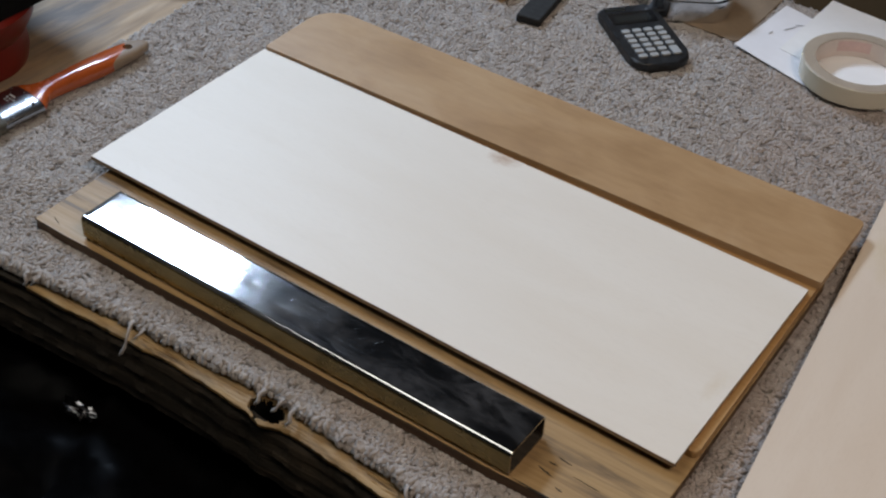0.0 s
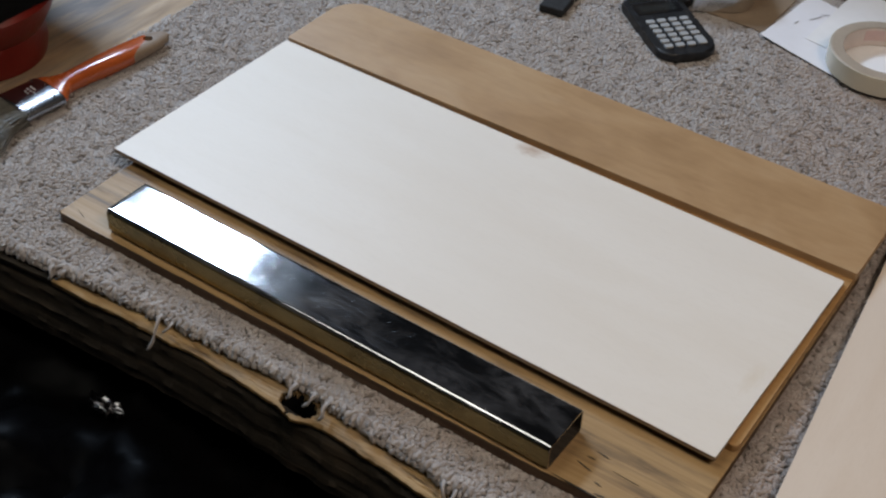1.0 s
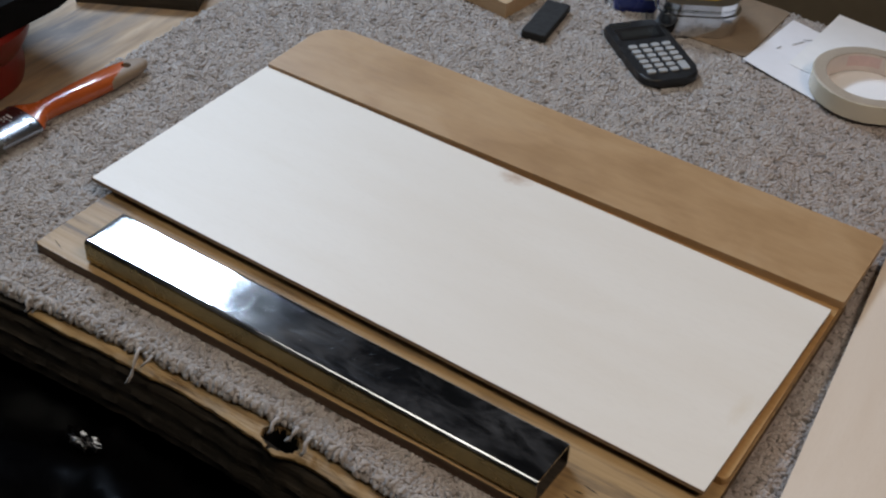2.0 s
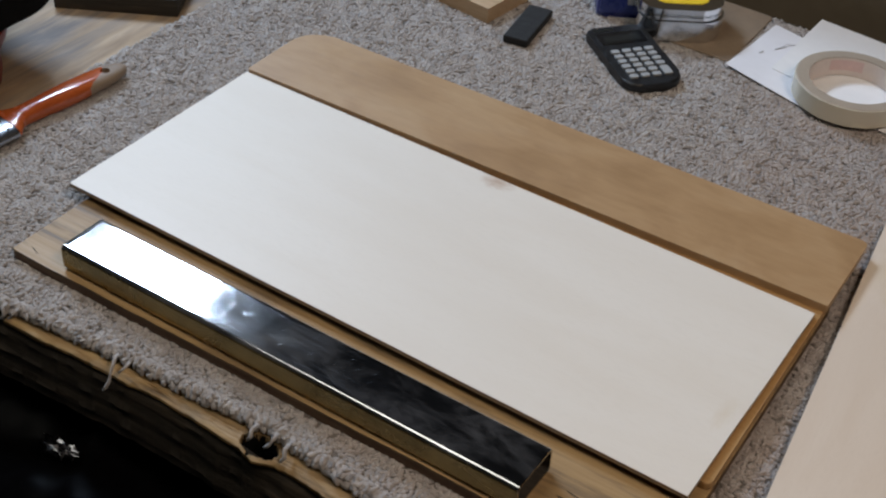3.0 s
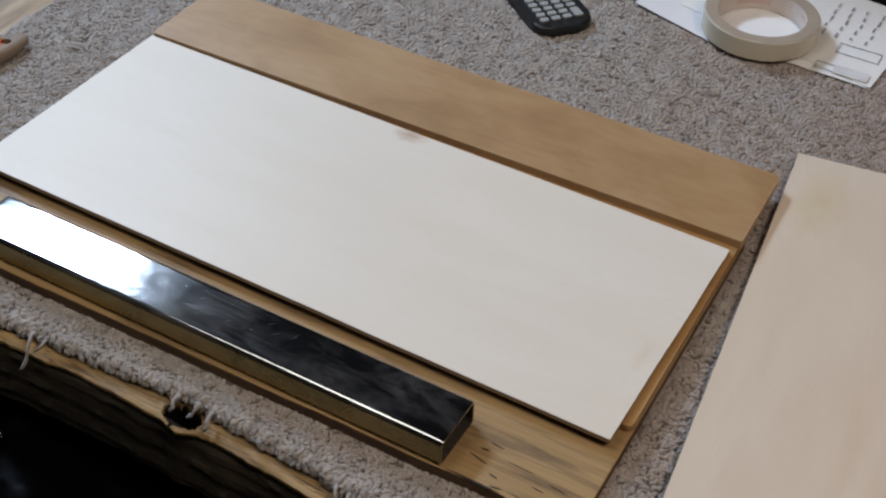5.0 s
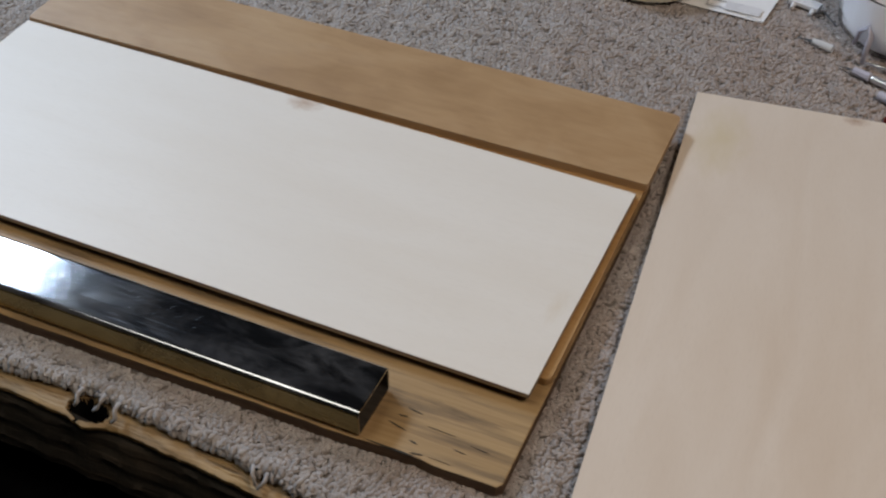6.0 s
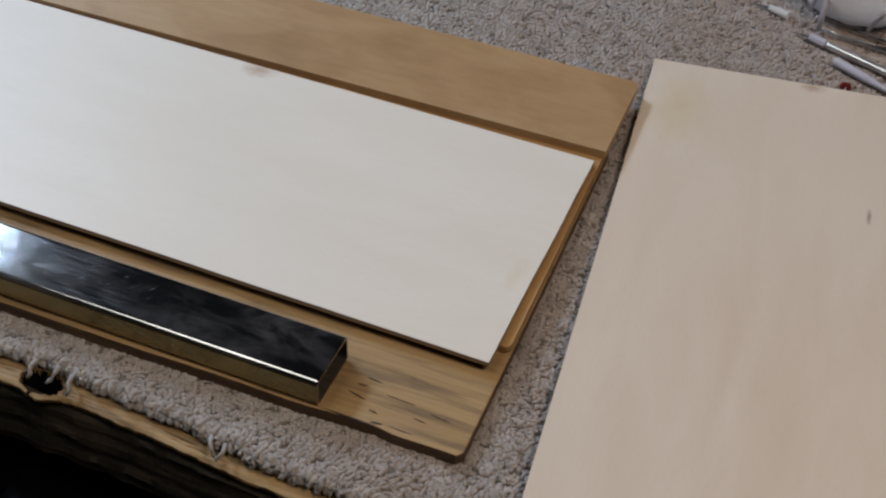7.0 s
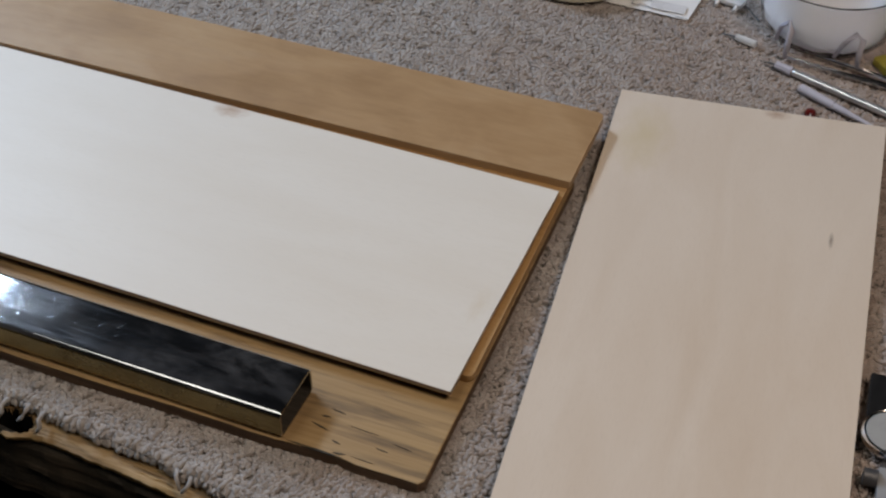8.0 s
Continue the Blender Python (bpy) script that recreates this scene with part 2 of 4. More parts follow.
M = {
    "sheet": birch("white_birch", (0.780, 0.738, 0.676), (0.745, 0.692, 0.618), (2, 9, 2), 0.46,
                   knots=[(0.2487, 0.1935, 0.016, (0.42, 0.27, 0.17), 1.0, 0.6), (0.4895, 0.073, 0.012, (0.70, 0.63, 0.53), 0.55, 1.5)]),
    "panel": birch("pink_birch", (0.70, 0.61, 0.52), (0.64, 0.535, 0.435), (9, 2, 2), 0.48, offset=(4, 2, 0),
                   knots=[(0.026, -0.052, 0.040, (0.60, 0.50, 0.33), 0.6, 1.2), (0.117, 0.0035, 0.011, (0.36, 0.22, 0.14), 1.0, 0.6), (0.165, -0.13, 0.0035, (0.10, 0.07, 0.05), 0.55, 2.6)]),
    "ply_edge": ply_edge("plywood_edge"),
    "spalted": wood("spalted_board", [(0.25, (0.20, 0.115, 0.048)), (0.5, (0.35, 0.225, 0.10)), (0.75, (0.48, 0.33, 0.165))], grain=(2.5, 70, 70), wide=(1.2, 16, 16), rough=0.55,
                    streak=(0.12, 0.078, 0.042), streak_scale=(4, 50, 50), streak_range=(0.50, 0.70)),
    # darker brown for the board's sides, their shade painted in
    "shaded_edge": wood("shaded_board_edge", [(0.25, (0.045, 0.022, 0.012)), (0.5, (0.10, 0.055, 0.028)), (0.8, (0.20, 0.12, 0.06))], grain=(4, 60, 60), wide=(6, 20, 20), rough=0.7, bump=0.0004),
    "plank": wood("tan_plank", [(0.28, (0.31, 0.185, 0.088)), (0.5, (0.41, 0.260, 0.134)), (0.75, (0.48, 0.330, 0.190))], grain=(6, 34, 34), wide=(7, 10, 10), rough=0.40, offset=(1.3, 0.4, 0),
                  streak=(0.27, 0.13, 0.06), streak_scale=(9, 80, 80), streak_range=(0.74, 0.86), bump=0.00012, mixing=0.3),
    "ledge": wood("honey_ledge", [(0.25, (0.28, 0.15, 0.055)), (0.5, (0.38, 0.22, 0.085)), (0.8, (0.46, 0.28, 0.12))], grain=(3, 50, 50), rough=0.5, offset=(0.2, 2, 0)),
    "bench_wood": wood("worn_bench_wood", [(0.3, (0.17, 0.125, 0.09)), (0.5, (0.38, 0.27, 0.165)), (0.72, (0.54, 0.43, 0.31))], grain=(2, 16, 16), wide=(1.8, 13, 13), rough=0.68,
                       streak=(0.17, 0.145, 0.13), streak_scale=(2.2, 15, 15), streak_range=(0.48, 0.66), bump=0.0003),
    "rough_edge": wood("split_golden_edge", [(0.30, (0.05, 0.03, 0.014)), (0.46, (0.33, 0.21, 0.09)), (0.64, (0.55, 0.39, 0.19))], grain=(3, 40, 40), wide=(4, 22, 22), rough=0.65,
                       streak=(0.08, 0.05, 0.03), streak_scale=(9, 60, 60), streak_range=(0.58, 0.72), bump=0.0006),
    "bark": wood("dark_brown_grain", [(0.3, (0.011, 0.009, 0.007)), (0.55, (0.030, 0.024, 0.017)), (0.80, (0.11, 0.078, 0.048))], grain=(3, 50, 50), wide=(4, 18, 18), rough=0.7, bump=0.001),
    "steel": steel_tube_metal("bare_steel"),
    # front side of the tube: straw tint, darker and duller than the rest
    "steel_side": steel_tube_metal("straw_tinted_steel", (0.66, 0.51, 0.22), 0.22),
    # backing colour is dark to stand for the shade between the tufts
    "carpet_back": plain("carpet_backing", (0.15, 0.13, 0.115), 0.95, vary=0.3, scale=40),
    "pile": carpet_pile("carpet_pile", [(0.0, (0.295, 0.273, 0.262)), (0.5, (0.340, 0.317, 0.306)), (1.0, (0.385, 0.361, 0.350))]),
    "black_plastic": plain("black_plastic", (0.009, 0.009, 0.010), 0.42, vary=0.25, scale=120),
    "black_rubber": plain("black_rubber", (0.010, 0.0095, 0.0095), 0.8, vary=0.3, scale=140, bump=0.0004),
    "black_gloss": plain("glossy_black_plastic", (0.012, 0.012, 0.013), 0.12, vary=0.2, bump=0),
    "key": plain("grey_rubber_key", (0.34, 0.35, 0.355), 0.55, vary=0.08, scale=200),
    "lcd": plain("grey_display", (0.020, 0.022, 0.022), 0.15, vary=0.1, bump=0),
    "ferrule": plain("bright_ferrule", (0.46, 0.47, 0.50), 0.24, 1.0, vary=0.06, scale=50, bump=0, gloss_vary=0.05),
    "chrome": plain("chrome", (0.72, 0.73, 0.75), 0.14, 1.0, vary=0.06, scale=50, bump=0, gloss_vary=0.05),
    "pale_steel": plain("pale_aluminium", (0.80, 0.81, 0.84), 0.36, 1.0, vary=0.06, scale=70, bump=0),
    "lilac": plain("lilac_grey_plastic", (0.47, 0.46, 0.53), 0.35, vary=0.08),
    "chrome_satin": plain("satin_steel", (0.50, 0.51, 0.53), 0.26, 1.0, vary=0.12, scale=70, bump=0),
    "grey_plastic": plain("grey_plastic", (0.30, 0.31, 0.33), 0.35, vary=0.1),
    "dark_grey": plain("dark_grey_metal", (0.09, 0.09, 0.095), 0.45, 0.3, vary=0.2),
    "yellow": plain("yellow_label", (0.78, 0.56, 0.03), 0.35, vary=0.08, bump=0),
    "ink": plain("black_ink", (0.02, 0.02, 0.02), 0.5, vary=0.1, bump=0),
    "pencil": plain("pencil_grey", (0.30, 0.30, 0.32), 0.6, vary=0.1, bump=0),
    "blue": plain("blue_plastic", (0.018, 0.03, 0.16), 0.3, vary=0.15),
    "red": plain("red_plastic", (0.16, 0.011, 0.007), 0.38, vary=0.18, scale=30),
    "dark_red": plain("dark_red_plastic", (0.11, 0.010, 0.008), 0.3, vary=0.2),
    "orange": plain("orange_lacquer", (0.42, 0.090, 0.022), 0.20, vary=0.14, scale=40, bump=0, coat=0.6),
    "raw_handle": plain("bare_handle_wood", (0.25, 0.185, 0.13), 0.55, vary=0.15, scale=60),
    "bristle": plain("grey_bristle", (0.17, 0.165, 0.145), 0.5, vary=0.5, scale=60),
    "paper": plain("white_paper", (0.78, 0.78, 0.82), 0.6, vary=0.035, scale=14, bump=0.0001),
    "paper_warm": plain("drawn_white_paper", (0.80, 0.80, 0.81), 0.6, vary=0.035, scale=14, bump=0.0001),
    "tape_face": plain("tape_roll_side", (0.39, 0.33, 0.265), 0.45, vary=0.10, scale=60),
    "core": plain("cardboard_core", (0.66, 0.58, 0.53), 0.6, vary=0.08),
    "core_print": plain("red_core_print", (0.63, 0.46, 0.43), 0.6, vary=0.08, bump=0),
    "block": wood("pale_offcut", [(0.25, (0.34, 0.22, 0.12)), (0.5, (0.46, 0.32, 0.19)), (0.8, (0.55, 0.40, 0.25))], rough=0.6),
    "fibre": plain("brown_fibreboard", (0.24, 0.18, 0.125), 0.85, vary=0.16, scale=70, bump=0.0006),
    "foil": plain("glint_metal", (0.16, 0.16, 0.17), 0.25, 1.0, vary=0.1, bump=0),
    "olive": plain("olive_painted_board", (0.150, 0.125, 0.088), 0.7, vary=0.12, scale=8),
    "black_matt": plain("matt_black", (0.0025, 0.0025, 0.003), 0.9, vary=0.3),
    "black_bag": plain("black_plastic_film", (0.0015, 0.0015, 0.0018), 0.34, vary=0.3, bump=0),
    "white_plastic": plain("white_plastic_film", (0.70, 0.70, 0.72), 0.3, vary=0.06),
    "sponge": plain("yellow_green_sponge", (0.30, 0.26, 0.035), 0.85, vary=0.25, scale=120, bump=0.0005),
    # near-black floor colour stands for the shade below the bench
    "concrete": plain("shade_black_concrete", (0.008, 0.0075, 0.007), 0.9, vary=0.35, scale=6, bump=0.001),
    "wall": plain("dim_workshop_wall", (0.10, 0.09, 0.075), 0.85, vary=0.2, scale=3, bump=0.0005),
    "ceiling": plain("dark_timber_ceiling", (0.045, 0.04, 0.034), 0.85, vary=0.25, scale=4, bump=0.0005),
    "cloth": plain("grey_cloth", (0.10, 0.10, 0.115), 0.9, vary=0.2, scale=40, bump=0.0006),
}


def clear_film(name, colour, rough, weight):
    m, t, p = nodes_of(name)
    p.inputs["Base Color"].default_value = (*colour, 1)
    p.inputs["Transmission Weight"].default_value = weight
    p.inputs["Roughness"].default_value = rough
    p.inputs["IOR"].default_value = 1.3
    bumped(t, p, noise_node(t, mapped(t), 60.0, 3), 0.0006)
    return m


# bag and floor lose their gloss to keep the painted shade black
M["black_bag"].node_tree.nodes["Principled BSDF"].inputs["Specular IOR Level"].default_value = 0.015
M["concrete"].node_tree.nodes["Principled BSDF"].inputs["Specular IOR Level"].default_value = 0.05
M["black_matt"].node_tree.nodes["Principled BSDF"].inputs["Specular IOR Level"].default_value = 0.15
M["clear"] = clear_film("clear_plastic", (0.96, 0.97, 0.98), 0.06, 1.0)
M["tape_out"] = clear_film("clear_tape_layers", (0.86, 0.80, 0.66), 0.22, 0.35)
M["liner"] = clear_film("white_film", (0.93, 0.93, 0.96), 0.55, 0.45)
M["milky"] = clear_film("milky_plastic", (0.86, 0.87, 0.88), 0.16, 0.45)


# ---- mesh helpers ----
def part(name, bm, material, parent=None, label="", smooth=True):
    """One mesh object from a bmesh, under a thing or a part."""
    me = bpy.data.meshes.new(name)
    bmesh.ops.recalc_face_normals(bm, faces=bm.faces)
    bm.to_mesh(me)
    bm.free()
    for m in (material if isinstance(material, (list, tuple)) else [material]):
        me.materials.append(m)
    if smooth:
        me.shade_smooth()
        me.set_sharp_from_angle(angle=radians(40))
    ob = new(name, me)
    if smooth:
        w = ob.modifiers.new("even_normals", "WEIGHTED_NORMAL")
        w.weight, w.keep_sharp = 100, True
    ob.parent = parent
    if label:
        ob["label"] = label
    return ob


def thing(name, m, label, category, group="", kind=""):
    ob = new(name)
    ob.empty_display_size = 0.02
    ob.matrix_world = m
    return tagged(ob, label, category, group, kind)


def box(bm, size, centre=(0, 0, 0), bevel=0.0, segments=2):
    r = bmesh.ops.create_cube(bm, size=1.0, matrix=Matrix.Translation(centre) @ Matrix.Diagonal((*size, 1)))
    if bevel:
        edges = {e for v in r["verts"] for e in v.link_edges}
        bmesh.ops.bevel(bm, geom=list(edges), offset=bevel, segments=segments, affect="EDGES", profile=0.6)
    return bm


def prism(bm, outline, z0, z1, bevel=0.0, segments=2):
    """An outline in x, y raised from z0 to z1, its rims rounded."""
    low = [bm.verts.new((x, y, z0)) for x, y in outline]
    top = [bm.verts.new((x, y, z1)) for x, y in outline]
    n = len(outline)
    faces = [bm.faces.new(top), bm.faces.new(low[::-1])]
    rims = [e for f in faces for e in f.edges]
    for i in range(n):
        bm.faces.new((low[i], low[(i + 1) % n], top[(i + 1) % n], top[i]))
    if bevel:
        bmesh.ops.bevel(bm, geom=rims, offset=bevel, segments=segments, affect="EDGES", profile=0.5)
    return bm


def rounded(w, d, r, n=6, cx=0.0, cy=0.0):
    """Outline of a rounded rectangle; r is one radius or four (from the right front corner, counter-clockwise)."""
    rs = r if isinstance(r, (list, tuple)) else [r] * 4
    pts = []
    for k, (sx, sy) in enumerate(((1, -1), (1, 1), (-1, 1), (-1, -1))):
        for i in range(n + 1):
            a = -math.pi / 2 + k * math.pi / 2 + (math.pi / 2) * i / n
            pts.append((cx + sx * (w / 2 - rs[k]) + rs[k] * math.cos(a), cy + sy * (d / 2 - rs[k]) + rs[k] * math.sin(a)))
    return pts


def lathe(bm, profile, n=48, m=Matrix(), closed=False):
    """A profile of (radius, z) turned round the local z."""
    rings = []
    for r, z in profile:
        rings.append([bm.verts.new(m @ Vector((r * math.cos(2 * math.pi * i / n), r * math.sin(2 * math.pi * i / n), z))) for i in range(n)])
    pairs = list(zip(rings, rings[1:])) + ([(rings[-1], rings[0])] if closed else [])
    for a, b in pairs:
        for i in range(n):
            bm.faces.new((a[i], a[(i + 1) % n], b[(i + 1) % n], b[i]))
    if not closed:
        bm.faces.new(rings[0][::-1])
        bm.faces.new(rings[-1])
    return bm


def rod(bm, a, b, ra, rb=None, n=10, rings=((0, 1), (1, 1))):
    """A round bar from a to b; rings give (place along, share of the radius)."""
    a, b = Vector(a), Vector(b)
    rb = ra if rb is None else rb
    q = (b - a).to_track_quat("Z", "Y").to_matrix().to_4x4()
    length = (b - a).length
    return lathe(bm, [((ra + (rb - ra) * s) * k, s * length) for s, k in rings], n, Matrix.Translation(a) @ q)


ROUND = ((0, 0.55), (0.012, 0.9), (0.03, 1), (0.97, 1), (0.988, 0.9), (1, 0.55))


def strand(verts, faces, pts, radii, n=4):
    """A thin thread through pts, added to plain lists."""
    base = len(verts)
    for k, (p, r) in enumerate(zip(pts, radii)):
        d = (Vector(pts[min(k + 1, len(pts) - 1)]) - Vector(pts[max(k - 1, 0)])).normalized()
        u = d.orthogonal().normalized()
        v = d.cross(u)
        for i in range(n):
            a = 2 * math.pi * i / n
            q = Vector(p) + r * (math.cos(a) * u + math.sin(a) * v)
            verts.append(q[:])
    for k in range(len(pts) - 1):
        for i in range(n):
            faces.append((base + k * n + i, base + k * n + (i + 1) % n, base + (k + 1) * n + (i + 1) % n, base + (k + 1) * n + i))
    faces.append(tuple(base + i for i in range(n))[::-1])
    faces.append(tuple(base + (len(pts) - 1) * n + i for i in range(n)))


def from_lists(name, verts, faces, material, parent=None, label="", smooth=True):
    me = bpy.data.meshes.new(name)
    me.from_pydata(verts, [], faces)
    me.materials.append(material)
    if smooth:
        me.shade_smooth()
    ob = new(name, me)
    ob.parent = parent
    if label:
        ob["label"] = label
    return ob


# ---- the room ----
def slab(name, size, centre, material, label, category):
    return tagged(part(name, box(bmesh.new(), size, centre), material, None, smooth=False), label, category, kind="structure")


slab("floor", (6.4, 6.4, 0.1), (0.3, 0.3, -0.97), M["concrete"], "concrete workshop floor, coloured near-black for the shade", "floor")
slab("ceiling", (6.4, 6.4, 0.1), (0.3, 0.3, 1.75), M["ceiling"], "dark timber workshop ceiling", "ceiling")
for n, s, c in (("wall_north", (6.4, 0.12, 2.62), (0.3, 3.44, 0.39)), ("wall_south", (6.4, 0.12, 2.62), (0.3, -2.84, 0.39)),
                ("wall_east", (0.12, 6.16, 2.62), (3.44, 0.3, 0.39)), ("wall_west", (0.12, 6.16, 2.62), (-2.84, 0.3, 0.39))):
    slab(n, s, c, M["wall"], "dim brown painted workshop wall", "wall")


# ---- the workbench ----
def wobble(x, k, f):
    return noise.noise(Vector((x * f, k * 7.3, 1.7)))


BENCH_Z = -0.006
bench = thing("workbench", pose(0, 0, 0), "worn timber workbench with a split golden front edge", "workbench")
for k, (y0, y1) in enumerate(((-0.075, 0.155), (0.158, 0.395), (0.398, 0.604))):
    b = box(bmesh.new(), (1.318, y1 - y0, 0.045), (0.541, (y0 + y1) / 2, BENCH_Z - 0.0225), 0.001)
    part("top_board", b, M["bench_wood"], bench)
side = box(bmesh.new(), (0.679, 0.580, 0.045), (0, 0, -0.0225), 0.001)
part("side_board", side, M["bench_wood"], bench, "streaky worn side board").matrix_basis = pose(-0.410, 0.2645, BENCH_Z, 0, 0, 90)
for x in (-0.58, 1.08):
    for y in (-0.02, 0.58):
        part("leg", box(bmesh.new(), (0.09, 0.09, 0.869), (x, y, -0.486), 0.004), M["bench_wood"], bench)


def carpet_front(x):
    """The cut front line of the carpet: it swings in and out along the bench."""
    return float(np.interp(x, (-0.1, 0.02, 0.05, 0.09, 0.13, 0.19, 0.24, 0.262, 0.285, 0.32, 0.35, 0.384, 0.424, 0.6), (-0.117, -0.1125, -0.1085, -0.1035, -0.0995, -0.0955, -0.0930, -0.0895, -0.093, -0.0955, -0.0965, -0.1015, -0.105, -0.107)))


def lip_front(x):
    """The split front line of the bench's edge plank."""
    y = float(np.interp(x, (-0.1, 0.0, 0.045, 0.08, 0.112, 0.15, 0.19, 0.227, 0.25, 0.264, 0.278, 0.29, 0.326, 0.365, 0.402, 0.6), (-0.121, -0.1165, -0.112, -0.1105, -0.1075, -0.1055, -0.1035, -0.1052, -0.1062, -0.1090, -0.1040, -0.1035, -0.1055, -0.1085, -0.1115, -0.1145)))
    return y - 0.0009 * wobble(x, 2, 60) - 0.0007 * wobble(x, 3, 190) - 0.0006 * abs(wobble(x, 21, 420))


def knot_hole(x, y):
    """How deep the rotted-out hole in the edge plank goes at a spot, 0 to 1."""
    q = ((x - 0.2615) / (0.0125 + 0.002 * wobble(y, 22, 400))) ** 2 + ((y + 0.0985) / (0.0068 + 0.0012 * wobble(x, 23, 300))) ** 2
    return max(0.0, min(1.0, (1.15 - q) * 2.2))


def front_edge(x0, x1, lip_material, lip_label):
    """A length of the bench's front plank: a split lip and, below it, a dark waney face with long cracks."""
    xs = np.linspace(x0, x1, int((x1 - x0) * (900 if x1 < 0.6 else 260)))
    lip, face = bmesh.new(), bmesh.new()
    rows_lip, rows_face = [], []
    for x in xs:
        y = lip_front(x)
        drop = 0.0015 * wobble(x, 5, 11) + 0.001 * wobble(x, 24, 90)
        prof = [(-0.0752, -0.0075), (-0.082, -0.0075), (-0.088, -0.0075)]
        for k in range(1, 22):
            u = k / 22
            py = -0.088 + (y + 0.0015 + 0.088) * u
            prof.append((py, -0.0075 - 0.0016 * u ** 3 + 0.0006 * wobble(x + py * 3, 25 + k % 3, 45) + 0.0003 * wobble(x, 30 + k, 200)))
        prof += [(y + 0.0004, -0.0098 + 0.0006 * wobble(x, 6, 60)), (y, -0.0120 + drop * 0.5), (y + 0.0016, -0.0150 + drop)]
        rows_lip.append([lip.verts.new((x, py, pz - 0.034 * knot_hole(x, py))) for py, pz in prof])
        fy = (lip_front(x - 0.03) + y + lip_front(x + 0.03)) / 3 + 0.0022
        prof = [(fy + 0.0020, -0.0125 + drop)]
        for k in range(10):
            u = k / 9
            crack = 0.0008 * abs(wobble(x * 0.6 + k * 5.1, 40 + k, 9)) + 0.0009 * wobble(x, 52 + k, 70)
            prof.append((fy - 0.0005 - 0.0085 * u ** 0.8 + crack - (0.0014 if k % 3 == 1 else 0.0), -0.0150 + drop - 0.040 * u + 0.002 * wobble(x, 64 + k, 7)))
        prof.append((-0.0752, -0.062))
        rows_face.append([face.verts.new((x, py, pz)) for py, pz in prof])
    for bm, rows in ((lip, rows_lip), (face, rows_face)):
        for a, b in zip(rows, rows[1:]):
            for i in range(len(a) - 1):
                bm.faces.new((a[i], b[i], b[i + 1], a[i + 1]))
        for row in (rows[0], rows[-1]):
            bm.faces.new(row)
    top = part("front_lip", lip, [lip_material, M["black_matt"]], bench, lip_label)
    # hole walls coloured black: the shade inside is painted on
    for p in top.data.polygons:
        p.material_index = 1 if max(knot_hole(*top.data.vertices[k].co.xy) for k in p.vertices) > 0.25 else 0
    part("front_face", face, M["bark"], bench, "dark waney face of the edge plank")


# left length: lip in the same dark brown as the face
front_edge(-0.7, 0.0495, M["bark"], "dark brown split edge")
front_edge(0.0495, 0.58, M["rough_edge"], "split golden pine edge with dark cracks and a rotted hole")
front_edge(0.58, 1.2, M["rough_edge"], "split golden pine edge with dark cracks")

# ---- the carpet ----
JIG = pose(0, 0, 0, 0, 0, 0.95)
PANEL = pose(0.5028, 0.3412, 0, 0, 0, 6.2)
CARPET = (-0.130, 0.79, -0.117, 0.602)


JIG_INV, PANEL_INV = JIG.inverted(), PANEL.inverted()


def covered(x, y):
    p = JIG_INV @ Vector((x, y, 0))
    if 0.02 < p.x < 0.50 and -0.062 < p.y < 0.275:
        return True
    p = PANEL_INV @ Vector((x, y, 0))
    return 0.012 < p.x < 0.186 and -0.49 < p.y < -0.012


def carpet_edge(x, y):
    """The cut line at the left side of the carpet, a little crooked."""
    return -0.1265 + 0.0025 * wobble(y, 20, 14) + 0.01 * (y - 0.15)


def dash_field(count):
    """Short partings between the tufts, strewn at random: (x, y, direction, half length, half width), sorted into cells."""
    rng = random.Random(41)
    cells = {}
    for _ in range(count):
        x, y, a = rng.uniform(CARPET[0], CARPET[1]), rng.uniform(CARPET[2], CARPET[3]), rng.gauss(0.35, 0.75)
        d = (x, y, math.cos(a), math.sin(a), rng.uniform(0.0014, 0.0040), rng.uniform(0.0009, 0.0016))
        for i in (-1, 0, 1):
            for j in (-1, 0, 1):
                cells.setdefault((int(x // 0.006) + i, int(y // 0.006) + j), []).append(d)
    return cells


DASHES = dash_field(7600)


def parting(x, y):
    """1 in the middle of a parting, 0 away from it."""
    best = 0.0
    for dx, dy, c, s, l, w in DASHES.get((int(x // 0.006), int(y // 0.006)), ()):
        u, v = (x - dx) * c + (y - dy) * s, (y - dy) * c - (x - dx) * s
        best = max(best, 1 - (u / (l + 0.0008)) ** 2 - (v / (w + 0.0006)) ** 2)
    return max(0.0, best)


